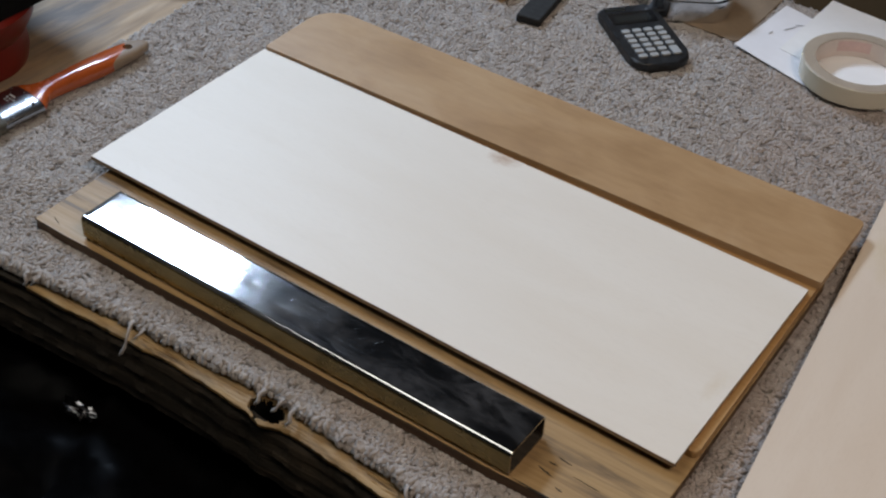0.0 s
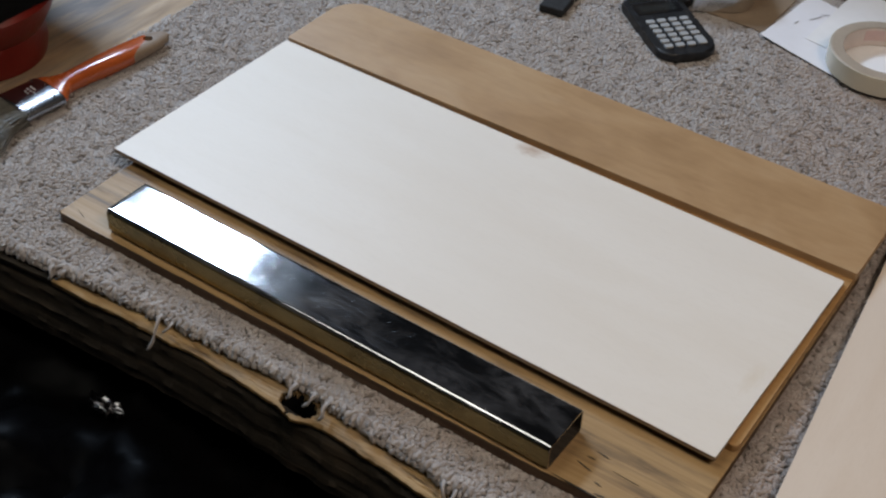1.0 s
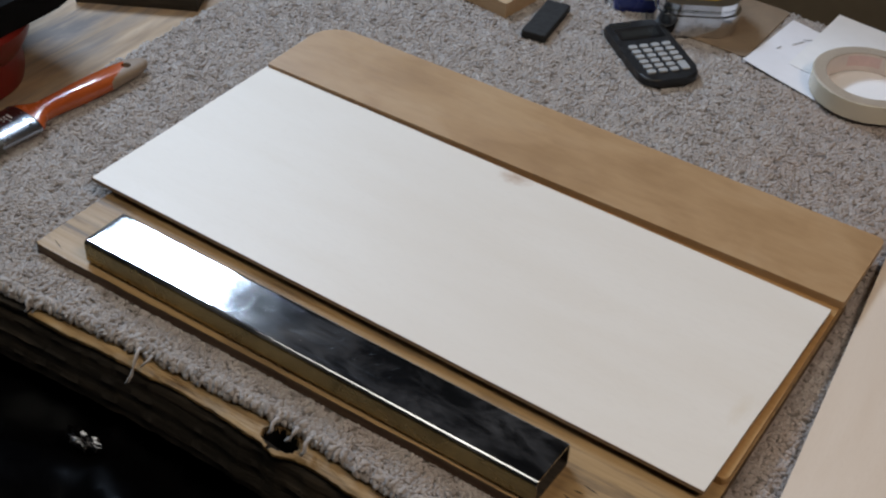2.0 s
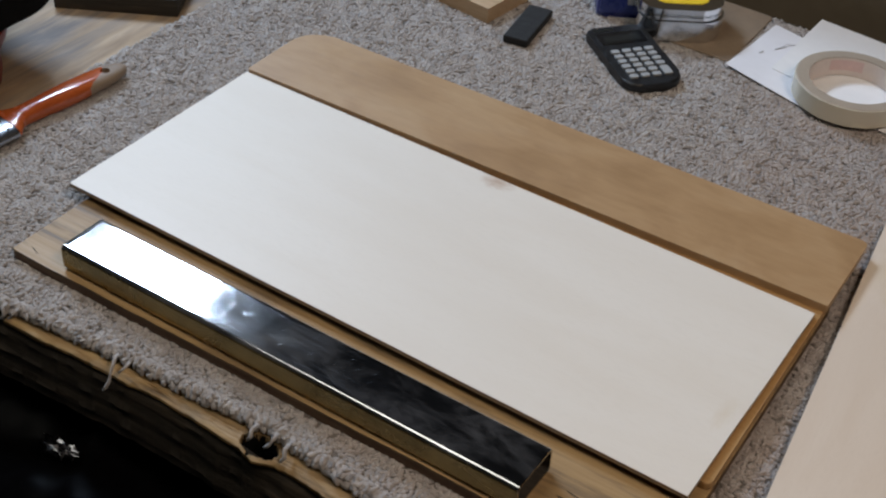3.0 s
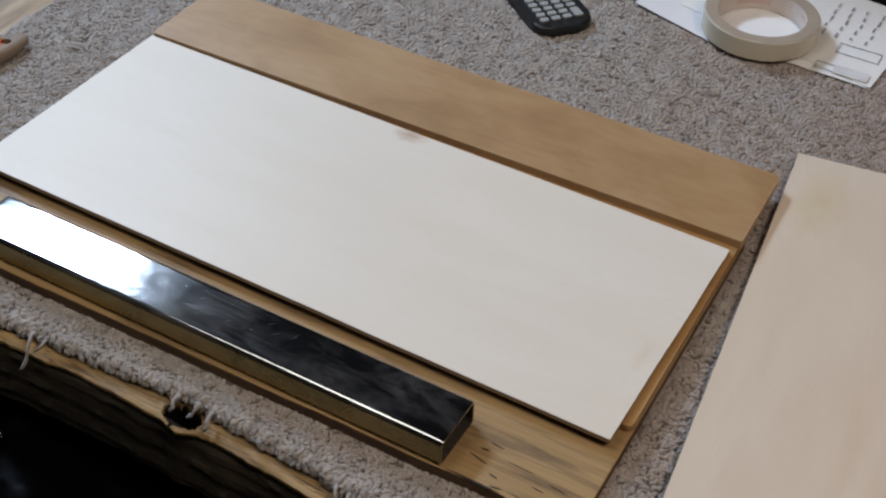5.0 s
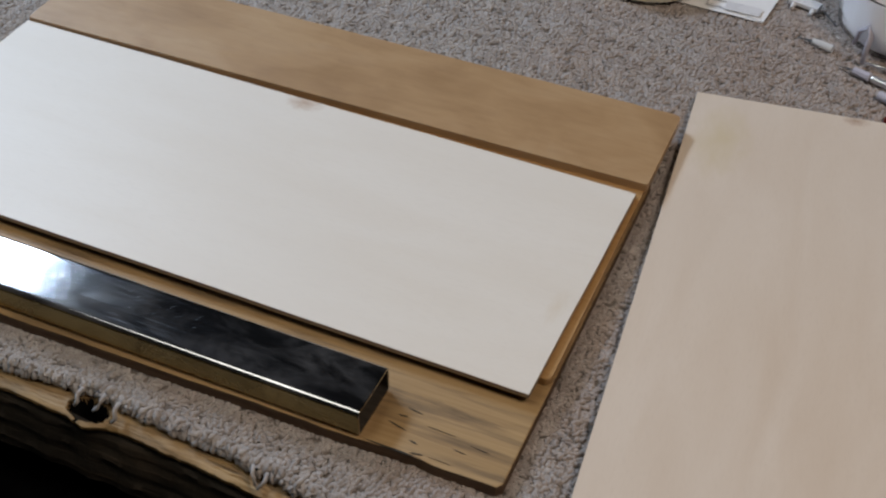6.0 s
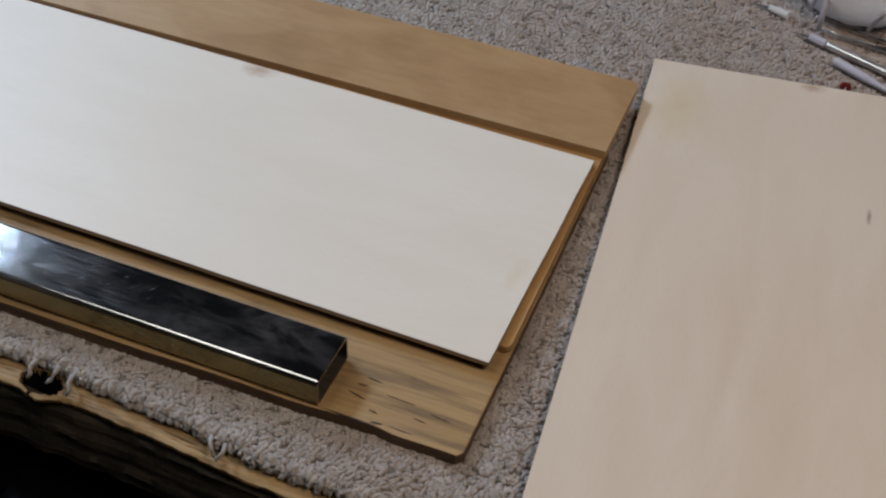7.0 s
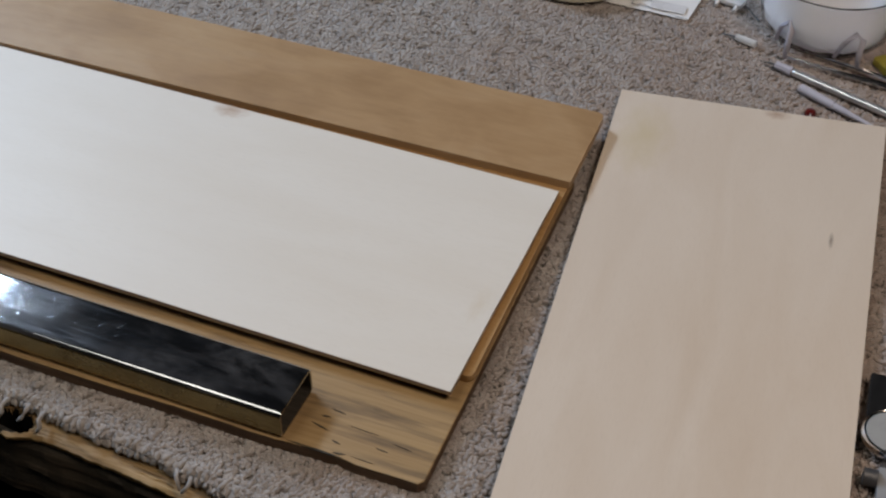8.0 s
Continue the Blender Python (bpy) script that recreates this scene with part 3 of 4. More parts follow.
def pile_field(region, pitch, height, skip):
    """Short bent yarn ends, thousands of them, each a tapered stub that leans its own way."""
    rng = np.random.default_rng(5)
    x0, x1, y0, y1 = region
    spots = []
    for gx in np.arange(x0, x1, pitch):
        for gy in np.arange(y0, y1, pitch):
            x, y = gx + rng.uniform(-0.6, 0.6) * pitch, gy + rng.uniform(-0.6, 0.6) * pitch
            if not skip(x, y):
                spots.append((x, y))
    gap = np.array([parting(x, y) for x, y in spots])
    spots = np.array(spots)[gap < 0.45]
    gap = gap[gap < 0.45]
    n = len(spots)
    ring = np.linspace(0, 2 * np.pi, 5)[:4]
    lean = np.array([5 * noise.noise(Vector((x * 70, y * 70, 2.2))) for x, y in spots]) + rng.uniform(-1.1, 1.1, n)
    tilt = rng.gamma(2.4, 0.20, n).clip(0, 0.95)
    h = height * rng.uniform(0.98, 1.025, n) * (1 - 0.25 * gap)
    r = pitch * rng.uniform(1.00, 1.34, n) * (1 - 0.66 * gap)
    flat = rng.uniform(0.50, 0.85, n)
    dirx, diry = np.cos(lean), np.sin(lean)
    clump = np.array([noise.noise(Vector((x * 130, y * 130, 0.3))) + 0.8 * noise.noise(Vector((x * 45, y * 45, 4))) for x, y in spots])
    h = h * (1 + 0.045 * clump)
    levels = ((0.15, 0.85, 0.0), (0.75, 1.05, 0.45), (1.0, 0.74, 1.0))
    verts = np.empty((n, len(levels) * 4, 3))
    for k, (lev, wid, bend) in enumerate(levels):
        off = bend * tilt * h
        for i, a in enumerate(ring):
            lx, ly = r * wid * np.cos(a), r * wid * np.sin(a) * flat
            verts[:, k * 4 + i, 0] = spots[:, 0] + lx * dirx - ly * diry + dirx * off
            verts[:, k * 4 + i, 1] = spots[:, 1] + lx * diry + ly * dirx + diry * off
            verts[:, k * 4 + i, 2] = BENCH_Z + 0.0015 + h * lev * (1 - 0.25 * bend * np.minimum(tilt, 1)) + (0.00030 * rng.uniform(-1, 1, n) if lev == 1.0 else 0.0)
    faces = []
    for k in range(len(levels) - 1):
        for i in range(4):
            faces.append((k * 4 + i, k * 4 + (i + 1) % 4, (k + 1) * 4 + (i + 1) % 4, (k + 1) * 4 + i))
    faces.append((8, 9, 10, 11))
    quads = np.array(faces)
    all_quads = (quads[None] + (np.arange(n) * 12)[:, None, None]).reshape(-1, 4)
    return verts.reshape(-1, 3), all_quads.tolist(), n


carpet = thing("carpet", pose(0, 0, 0), "grey-beige cut-pile carpet with a frayed front edge on the workbench", "carpet")
backing = bmesh.new()
ys = np.linspace(-0.100, CARPET[3], 40)
prism(backing, [(carpet_edge(0, y) + 0.002, y) for y in ys][::-1] + [(x, carpet_front(x) + 0.0050) for x in np.linspace(-0.120, CARPET[1] - 0.002, 120)] + [(CARPET[1], ys[-1])], BENCH_Z, BENCH_Z + 0.0050)
part("backing", backing, M["carpet_back"], carpet, "woven carpet backing, darkened for the shade between tufts", smooth=False)
v, f, count = pile_field(CARPET, 0.00183, 0.0056, lambda x, y: covered(x, y) or x < carpet_edge(x, y) or y < carpet_front(x) + 0.0035 or (0.22 < x < 0.298 and y > 0.505))
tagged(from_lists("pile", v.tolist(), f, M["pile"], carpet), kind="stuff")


def fringe():
    """The frayed front edge: plump twisted yarn ends in three uneven rows that droop over the lip of the bench."""
    rng = random.Random(9)
    verts, faces = [], []
    for row, (back, z0, reach) in enumerate(((0.0022, 0.0006, 0.0045), (0.0010, -0.0008, 0.0055), (0.0002, -0.0022, 0.0045))):
        x = -0.13
        while x < 0.80:
            x += rng.uniform(0.0013, 0.0028)
            l = reach * rng.uniform(0.55, 1.1) * (1 + 0.35 * wobble(x, 16, 90))
            y = carpet_front(x) + reach * 0.95 + back + rng.uniform(-0.0008, 0.0008) + 0.0010 * wobble(x, 15, 70)
            s = rng.gauss(-0.0008, 0.0016)
            r = rng.uniform(0.0012, 0.0018)
            z = z0 + rng.uniform(-0.0006, 0.0008)
            curl = rng.uniform(-0.001, 0.001)
            pts = [(x, y + 0.002, z - 0.001), (x + s * 0.3, y - l * 0.35, z + 0.0006), (x + s * 0.7 + curl, y - l * 0.70, z - 0.0008), (x + s + curl, y - l * 0.92, z - 0.0020), (x + s, y - l, z - 0.0030), (x + s * 0.9, y - l * 0.97, z - 0.0036)]
            strand(verts, faces, pts, [r * 0.9, r * 1.1, r * 1.05, r, r * 0.75, r * 0.3], 6)
    return verts, faces


v, f = fringe()
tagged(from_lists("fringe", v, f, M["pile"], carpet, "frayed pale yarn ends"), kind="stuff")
loose = [([(0.141, -0.096, -0.001), (0.1435, -0.101, 0.001), (0.146, -0.107, -0.003), (0.1475, -0.112, -0.009), (0.1460, -0.1145, -0.014), (0.1440, -0.1150, -0.017)], 0.0012),
         ([(0.152, -0.097, -0.001), (0.154, -0.102, 0.0), (0.151, -0.106, -0.004)], 0.0010),
         ([(0.2535, -0.090, -0.001), (0.2540, -0.096, 0.0), (0.2550, -0.0985, -0.003), (0.2535, -0.1000, -0.006)], 0.0015),
         ([(0.2690, -0.090, 0), (0.2705, -0.095, 0.001), (0.2690, -0.0985, -0.002), (0.2665, -0.0995, -0.005)], 0.0015),
         ([(0.2800, -0.092, 0), (0.2815, -0.098, 0.001), (0.2830, -0.1005, -0.003), (0.2810, -0.1020, -0.006)], 0.0014),
         ([(0.048, -0.106, 0), (0.050, -0.111, 0.002), (0.053, -0.113, -0.002), (0.051, -0.1145, -0.005)], 0.0013),
         ([(0.058, -0.105, 0), (0.060, -0.110, 0.001), (0.057, -0.113, -0.003)], 0.0013),
         ([(0.374, -0.098, 0), (0.377, -0.104, 0.001), (0.381, -0.108, -0.004)], 0.0012),
         ([(0.384, -0.100, 0), (0.386, -0.106, 0.001), (0.383, -0.110, -0.003)], 0.0012)]
for pts, r in loose:
    v, f = [], []
    strand(v, f, pts, [r] * (len(pts) - 1) + [r * 0.7], 6)
    from_lists("loose_yarn", v, f, M["pile"], carpet)


# ---- the boards under the sheet ----
def board_outline(x0, x1, y0, y1, rough, seed, chips=()):
    """A long board seen from above, its front edge a little uneven, with chipped bites."""
    pts = []
    for x in np.linspace(x0 + 0.003, x1 - 0.003, 90):
        y = y0 + rough * wobble(x, seed, 22) + rough * 0.5 * wobble(x, seed + 1, 90)
        for cx, w, s in chips:
            y += s * max(0.0, 1 - abs((x - cx) / w)) ** 0.6
        pts.append((x, y))
    return [(x0, y0 + 0.0015)] + pts + [(x1, y0 + 0.004), (x1, y1), (x0, y1)]


base = thing("base_board", JIG, "spalted tan board with a chipped front edge on the carpet", "board")
part("board", prism(bmesh.new(), board_outline(0.0135, 0.5075, -0.0705, 0.215, 0.0006, 31, ((0.457, 0.006, 0.0022), (0.445, 0.010, 0.0014), (0.430, 0.012, 0.0009))), 0.0, 0.009, 0.0008), [M["spalted"], M["shaded_edge"]], base)
# upright sides take the colour with shade painted in
for p in base.children[0].data.polygons:
    p.material_index = 1 if abs(p.normal.z) < 0.4 else 0
for cx, cy, w, d, a in ((0.4425, -0.0385, 0.010, 0.0008, -8), (0.4375, -0.0445, 0.006, 0.001, 4), (0.437, -0.0525, 0.013, 0.001, -14), (0.477, -0.056, 0.008, 0.0007, -6), (0.4415, -0.0690, 0.036, 0.0013, -1), (0.4555, -0.0670, 0.008, 0.0012, 8), (0.487, -0.050, 0.012, 0.0006, -5), (0.462, -0.0465, 0.018, 0.0004, -3), (0.4505, -0.0600, 0.006, 0.0010, -12), (0.470, -0.0665, 0.014, 0.0004, -2), (0.0285, -0.0625, 0.012, 0.0006, -22)):
    crack = bmesh.new()
    prism(crack, [(-w / 2, 0), (-w * 0.2, -d / 2), (w * 0.25, -d * 0.4), (w / 2, d * 0.2), (w * 0.15, d / 2), (-w * 0.3, d * 0.3)], 0.0088, 0.0093)
    c = part("crack", crack, M["bark"], base, "dark grain crack")
    c.matrix_basis = pose(cx, cy, 0, 0, 0, a)

ledge = tagged(part("ledge_strip", prism(bmesh.new(), rounded(0.4930, 0.233, [0.004, 0.003, 0.003, 0.003], 5, 0.2602, 0.1265), 0.009, 0.0148, 0.0014), M["ledge"]),
               "honey-brown wooden ledge board with a rounded end on the base board", "board")
ledge.matrix_world = JIG

plank = thing("plank", JIG, "smooth tan hardwood plank with one rounded corner resting on the ledge", "plank")
out = rounded(0.5050, 0.0855, [0.0015, 0.004, 0.026, 0.0015], 8, 0.2560, 0.2415)
part("board", prism(bmesh.new(), out, 0.0148, 0.0212, 0.0010), M["plank"], plank)

sheet = thing("plywood_sheet", pose(0, 0, 0.0149), "thin white birch plywood sheet with a small edge knot", "plywood sheet")


def ply(parent, w, d, thick, face, wave=0.0004):
    """Thin plywood: top veneer and layered edge, with very slight waviness along the rim."""
    n = 60
    rim = [(w * i / n, wave * wobble(i / 8.0, 3, 1.0)) for i in range(n)] + [(w + wave * wobble(i / 6.0, 4, 1.0), d * i / 24) for i in range(24)]
    rim += [(w - w * i / n, d + wave * wobble(i / 8.0, 5, 1.0)) for i in range(n)] + [(wave * wobble(i / 6.0, 6, 1.0), d - d * i / 24) for i in range(24)]
    part("core", prism(bmesh.new(), rim, 0.0, thick - 0.0006), M["ply_edge"], parent, "layered brown plywood edge", smooth=False)
    part("veneer", prism(bmesh.new(), rim, thick - 0.0006, thick, 0.0002, 1), face, parent, smooth=False)


ply(sheet, 0.500, 0.1982, 0.0036, M["sheet"])

panel = thing("plywood_offcut", PANEL @ pose(0, -0.5, 0.0035), "bare pinkish birch plywood offcut with faint knots on the carpet", "plywood sheet")


def panel_mesh():
    b = bmesh.new()
    prism(b, [(0, 0), (0.1855, 0), (0.1962, 0.5112), (0, 0.5024)], -0.0023, 0.0052)
    part("core", b, M["ply_edge"], panel, "layered brown plywood edge", smooth=False)
    b = bmesh.new()
    prism(b, [(0, 0), (0.1855, 0), (0.1962, 0.5112), (0, 0.5024)], 0.0052, 0.0060, 0.0002, 1)
    v = part("veneer", b, M["panel"], panel, smooth=False)
    v.data.transform(pose(0, -0.5, 0))
    v.matrix_basis = pose(0, 0.5, 0)


panel_mesh()


# ---- the steel tube ----
def steel_tube():
    tube = tagged(new("steel_tube"), "bare polished steel box tube lying on the base board", "steel tube")
    tube.matrix_world = pose(0.0598, -0.0640, 0.0094, 0, 0, 0.25)
    b = bmesh.new()
    length, w, h, t = 0.3625, 0.0400, 0.0196, 0.0016
    outer, inner = rounded(w, h, 0.0034, 6, w / 2, h / 2), rounded(w - 2 * t, h - 2 * t, 0.0018, 6, w / 2, h / 2)
    rings = []
    steps = np.r_[0, 0.0004, np.linspace(0.004, length - 0.004, 40), length - 0.0004, length]
    for x in steps:
        e = 0.0003 if x in (0.0, length) else 0.0
        ring = []
        for y, z in outer:
            y2, z2 = w / 2 + (y - w / 2) * (1 - e / w * 2), h / 2 + (z - h / 2) * (1 - e / h * 2)
            z2 += 0.00005 * wobble(x, 50, 16) if z > h * 0.8 else 0.0
            ring.append(b.verts.new((x, y2, z2)))
        rings.append(ring)
    rings_in = [[b.verts.new((x, y, z)) for y, z in inner] for x in (0.0, length)]
    n = len(outer)
    for a, c in zip(rings, rings[1:]):
        for i in range(n):
            b.faces.new((a[i], a[(i + 1) % n], c[(i + 1) % n], c[i]))
    for i in range(n):
        b.faces.new((rings_in[0][i], rings_in[1][i], rings_in[1][(i + 1) % n], rings_in[0][(i + 1) % n]))
        b.faces.new((rings[0][i], rings_in[0][i], rings_in[0][(i + 1) % n], rings[0][(i + 1) % n]))
        b.faces.new((rings[-1][i], rings[-1][(i + 1) % n], rings_in[1][(i + 1) % n], rings_in[1][i]))
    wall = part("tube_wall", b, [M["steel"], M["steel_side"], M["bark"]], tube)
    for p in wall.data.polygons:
        # inner faces coloured near-black to stand for the shade in the hollow
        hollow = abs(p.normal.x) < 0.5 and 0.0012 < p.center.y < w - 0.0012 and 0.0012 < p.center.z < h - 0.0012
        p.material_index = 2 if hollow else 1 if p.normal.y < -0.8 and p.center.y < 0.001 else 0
    scr = random.Random(4)
    for k in range(24):
        b = bmesh.new()
        l = scr.uniform(0.0015, 0.0045)
        box(b, (0.00042, l, 0.00006), (0, 0, 0))
        s = part("scratch", b, M["chrome"], tube, "short bright scratch", smooth=False)
        x = scr.uniform(0.12, 0.25)
        s.matrix_basis = pose(x, scr.uniform(0.012, 0.034), h + 0.00004 + 0.00005 * wobble(x, 50, 16), 0, 0, scr.uniform(-50, -20))
    return tube


steel_tube()


# ---- the paint brush ----
def loft(bm, sections, n=20):
    """A body along the local y from (y, half width, half height, centre z, centre x)."""
    rings = []
    for y, a, c, z, x in sections:
        ring = []
        for i in range(n):
            t = 2 * math.pi * i / n
            ct, st = math.cos(t), math.sin(t)
            ring.append(bm.verts.new((x + a * math.copysign(abs(ct) ** 0.75, ct), y, z + c * math.copysign(abs(st) ** 0.8, st))))
        rings.append(ring)
    for p, q in zip(rings, rings[1:]):
        for i in range(n):
            bm.faces.new((p[i], p[(i + 1) % n], q[(i + 1) % n], q[i]))
    bm.faces.new(rings[0][::-1])
    bm.faces.new(rings[-1])
    return bm


def bored(ob, m, radius):
    """Cuts a round hole through a mesh object."""
    b = bmesh.new()
    bmesh.ops.create_cone(b, cap_ends=True, segments=20, radius1=radius, radius2=radius, depth=0.1, matrix=ob.parent.matrix_world @ m)
    cutter = part("cutter", b, M["ink"], smooth=False)
    mod = ob.modifiers.new("hole", "BOOLEAN")
    mod.operation, mod.solver, mod.object = "DIFFERENCE", "EXACT", cutter
    bpy.context.view_layer.update()
    done = bpy.data.meshes.new_from_object(ob.evaluated_get(bpy.context.evaluated_depsgraph_get()))
    ob.modifiers.clear()
    ob.data = done
    done.shade_smooth()
    done.set_sharp_from_angle(angle=radians(40))
    bpy.data.objects.remove(cutter)


def paint_brush():
    brush = thing("paint_brush", pose(-0.1105, 0.0145, 0.0, 0, 0, -5.5), "used paint brush, orange lacquered handle and grey bristles, on the carpet", "paint brush")
    b = bmesh.new()
    keys = [(0.017, 0.0205, 0.0060), (0.021, 0.0200, 0.0062), (0.026, 0.0150, 0.0064), (0.031, 0.0108, 0.0068), (0.038, 0.0092, 0.0072), (0.050, 0.0094, 0.0078), (0.068, 0.0107, 0.0082),
            (0.085, 0.0118, 0.0078), (0.100, 0.0121, 0.0070), (0.113, 0.0117, 0.0063), (0.124, 0.0106, 0.0056), (0.131, 0.0086, 0.0046), (0.136, 0.0064, 0.0038), (0.139, 0.0034, 0.0024)]
    ky, ka, kc = zip(*keys)
    loft(b, [(y, np.interp(y, ky, ka), np.interp(y, ky, kc), 0.0078, 0.0) for y in np.linspace(ky[0], ky[-1], 70)], 40)
    handle = part("handle", b, [M["orange"], M["raw_handle"]], brush, "glossy orange lacquered handle, bare wood at its tip")
    bored(handle, pose(0.001, 0.1185, 0.008), 0.0042)
    for p in handle.data.polygons:
        c = p.center
        p.material_index = 1 if c.y > 0.118 + 0.4 * max(0.0, -c.x) - 2.0 * max(0.0, c.x) else 0
    b = bmesh.new()
    loft(b, [(-0.0185, 0.0212, 0.0062, 0.0078, 0), (-0.0170, 0.0217, 0.0068, 0.0078, 0), (-0.0150, 0.0215, 0.0065, 0.0078, 0), (0.0150, 0.0213, 0.0064, 0.0078, 0), (0.0165, 0.0217, 0.0068, 0.0078, 0), (0.0185, 0.0211, 0.0060, 0.0078, 0)], 32)
    ferrule = part("ferrule", b, M["ferrule"], brush, "shiny chrome ferrule with stamped marks")
    for x, y, w, d in ((-0.004, 0.006, 0.0075, 0.0013), (-0.006, 0.0025, 0.0018, 0.0016), (-0.002, 0.0022, 0.0018, 0.0016), (0.002, 0.0028, 0.0030, 0.0012), (-0.0045, -0.0008, 0.0016, 0.0014), (-0.001, -0.0010, 0.0016, 0.0014)):
        part("stamp", box(bmesh.new(), (w, d, 0.0003), (x, y, 0.01425), 0.0001, 1), M["white_plastic"], ferrule)
    for x in (-0.015, 0.015):
        part("nail", lathe(bmesh.new(), [(0.0012, 0.0140), (0.0012, 0.0145), (0.0006, 0.0148)], 12, Matrix.Translation((x, 0.012, 0))), M["chrome_satin"], ferrule)
    rng = random.Random(21)
    for clump in range(9):
        verts, faces = [], []
        u0 = -0.018 + clump * 0.0045
        for k in range(95):
            u, w = u0 + rng.uniform(-0.0028, 0.0028), rng.uniform(-0.0045, 0.0048)
            out = u * rng.uniform(0.25, 0.9) + rng.uniform(-0.004, 0.004) + 0.010 * (clump > 6) * rng.random()
            l = rng.uniform(0.040, 0.056)
            z = 0.0078 + w
            pts = [(u, -0.0165, z), (u + out * 0.2, -0.0185 - l * 0.33, z + rng.uniform(-0.001, 0.003)), (u + out * 0.6, -0.0185 - l * 0.68, max(0.001, z * 0.9 + rng.uniform(-0.002, 0.002))), (u + out + rng.uniform(-0.002, 0.002), -0.0185 - l, max(0.0008, z * 0.55 + rng.uniform(-0.002, 0.003)))]
            strand(verts, faces, pts, [0.00036, 0.00036, 0.0003, 0.00014], 3)
        tagged(from_lists("bristle_tuft", verts, faces, M["bristle"], brush, "stiff grey bristles"), kind="stuff")


paint_brush()


# ---- the red and black machine at the left ----
def shop_machine():
    it = thing("vacuum_cleaner", pose(-0.217, 0.050, BENCH_Z, 0, 0, 0), "red plastic workshop vacuum with a thick black rim", "vacuum cleaner")
    part("tub", lathe(bmesh.new(), [(0.050, 0.0), (0.056, 0.002), (0.058, 0.012), (0.057, 0.030), (0.060, 0.034), (0.066, 0.045), (0.070, 0.058), (0.066, 0.062), (0.03, 0.063)], 64), M["red"], it, "glossy red plastic tub")
    b = bmesh.new()
    prism(b, rounded(0.175, 0.250, [0.05, 0.06, 0.05, 0.06], 10, -0.021, -0.01), 0.0625, 0.088, 0.010, 5)
    part("rim", b, M["black_matt"], it, "thick matt black rim")
    b = bmesh.new()
    prism(b, rounded(0.10, 0.15, 0.040, 10, -0.052, -0.03), 0.088, 0.104, 0.007, 4)
    part("lid", b, M["red"], it, "red lid")
    part("knob", lathe(bmesh.new(), [(0.014, 0.095), (0.015, 0.098), (0.013, 0.105), (0.008, 0.108)], 32, Matrix.Translation((-0.030, -0.062, 0.0))), M["core"], it, "pale beige knob")


shop_machine()

# ---- small offcuts at the back ----
dark_block = thing("dark_offcut", pose(-0.135, 0.262, BENCH_Z, 0, 0, 30), "dark brown timber offcut lying on the bare bench", "offcut")
part("timber", box(bmesh.new(), (0.115, 0.05, 0.018), (-0.060, 0.025, 0.009), 0.0015), M["bark"], dark_block)
pale_block = thing("wooden_block", pose(0.0965, 0.4210, 0.0, 0, 0, -7), "pale planed wooden block standing on the carpet", "wooden block")
part("timber", box(bmesh.new(), (0.085, 0.062, 0.0155), (-0.0425, 0.031, 0.00775), 0.0008), M["block"], pale_block)
eraser = thing("rubber_block", pose(0.1320, 0.4350, 0.0, 0, 0, 9.5), "matt black rubber sanding block on the carpet", "sanding block")
part("block", box(bmesh.new(), (0.0235, 0.066, 0.0075), (0, 0, 0.0045), 0.0016, 3), M["black_rubber"], eraser)


# ---- the calculator ----
def calculator():
    c = thing("calculator", pose(0.2578, 0.3909, 0.0008, 0, 0, 51.0), "small black pocket calculator with grey rubber keys on the carpet", "calculator")
    b = bmesh.new()
    prism(b, rounded(0.0555, 0.1005, [0.016, 0.007, 0.007, 0.016], 8, 0.0275, 0.050), 0.0, 0.0085, 0.0026, 4)
    part("case", b, M["black_plastic"], c)
    b = bmesh.new()
    prism(b, rounded(0.0445, 0.020, 0.003, 5, 0.0275, 0.0790), 0.0083, 0.0090, 0.0003, 2)
    disp = part("display_window", b, M["black_gloss"], c, "dark glossy display window")
    part("display", box(bmesh.new(), (0.035, 0.0105, 0.0003), (0.0275, 0.0780, 0.00905)), M["lcd"], disp, "dark grey display")
    part("solar_cell", box(bmesh.new(), (0.020, 0.0045, 0.0004), (0.016, 0.0945, 0.0086)), M["lcd"], c)
    for col in range(4):
        for row in range(6):
            if col == 3 and row == 0:
                continue
            tall = col == 3 and row == 1
            b = bmesh.new()
            h = 0.0135 if tall else 0.0056
            y = 0.0138 + row * 0.0083 - (0.0040 if tall else 0)
            prism(b, rounded(0.0080, h, 0.0016, 4, 0.0112 + col * 0.0108, y), 0.0082, 0.0103, 0.0006, 2)
            part("key", b, M["key"], c)


calculator()


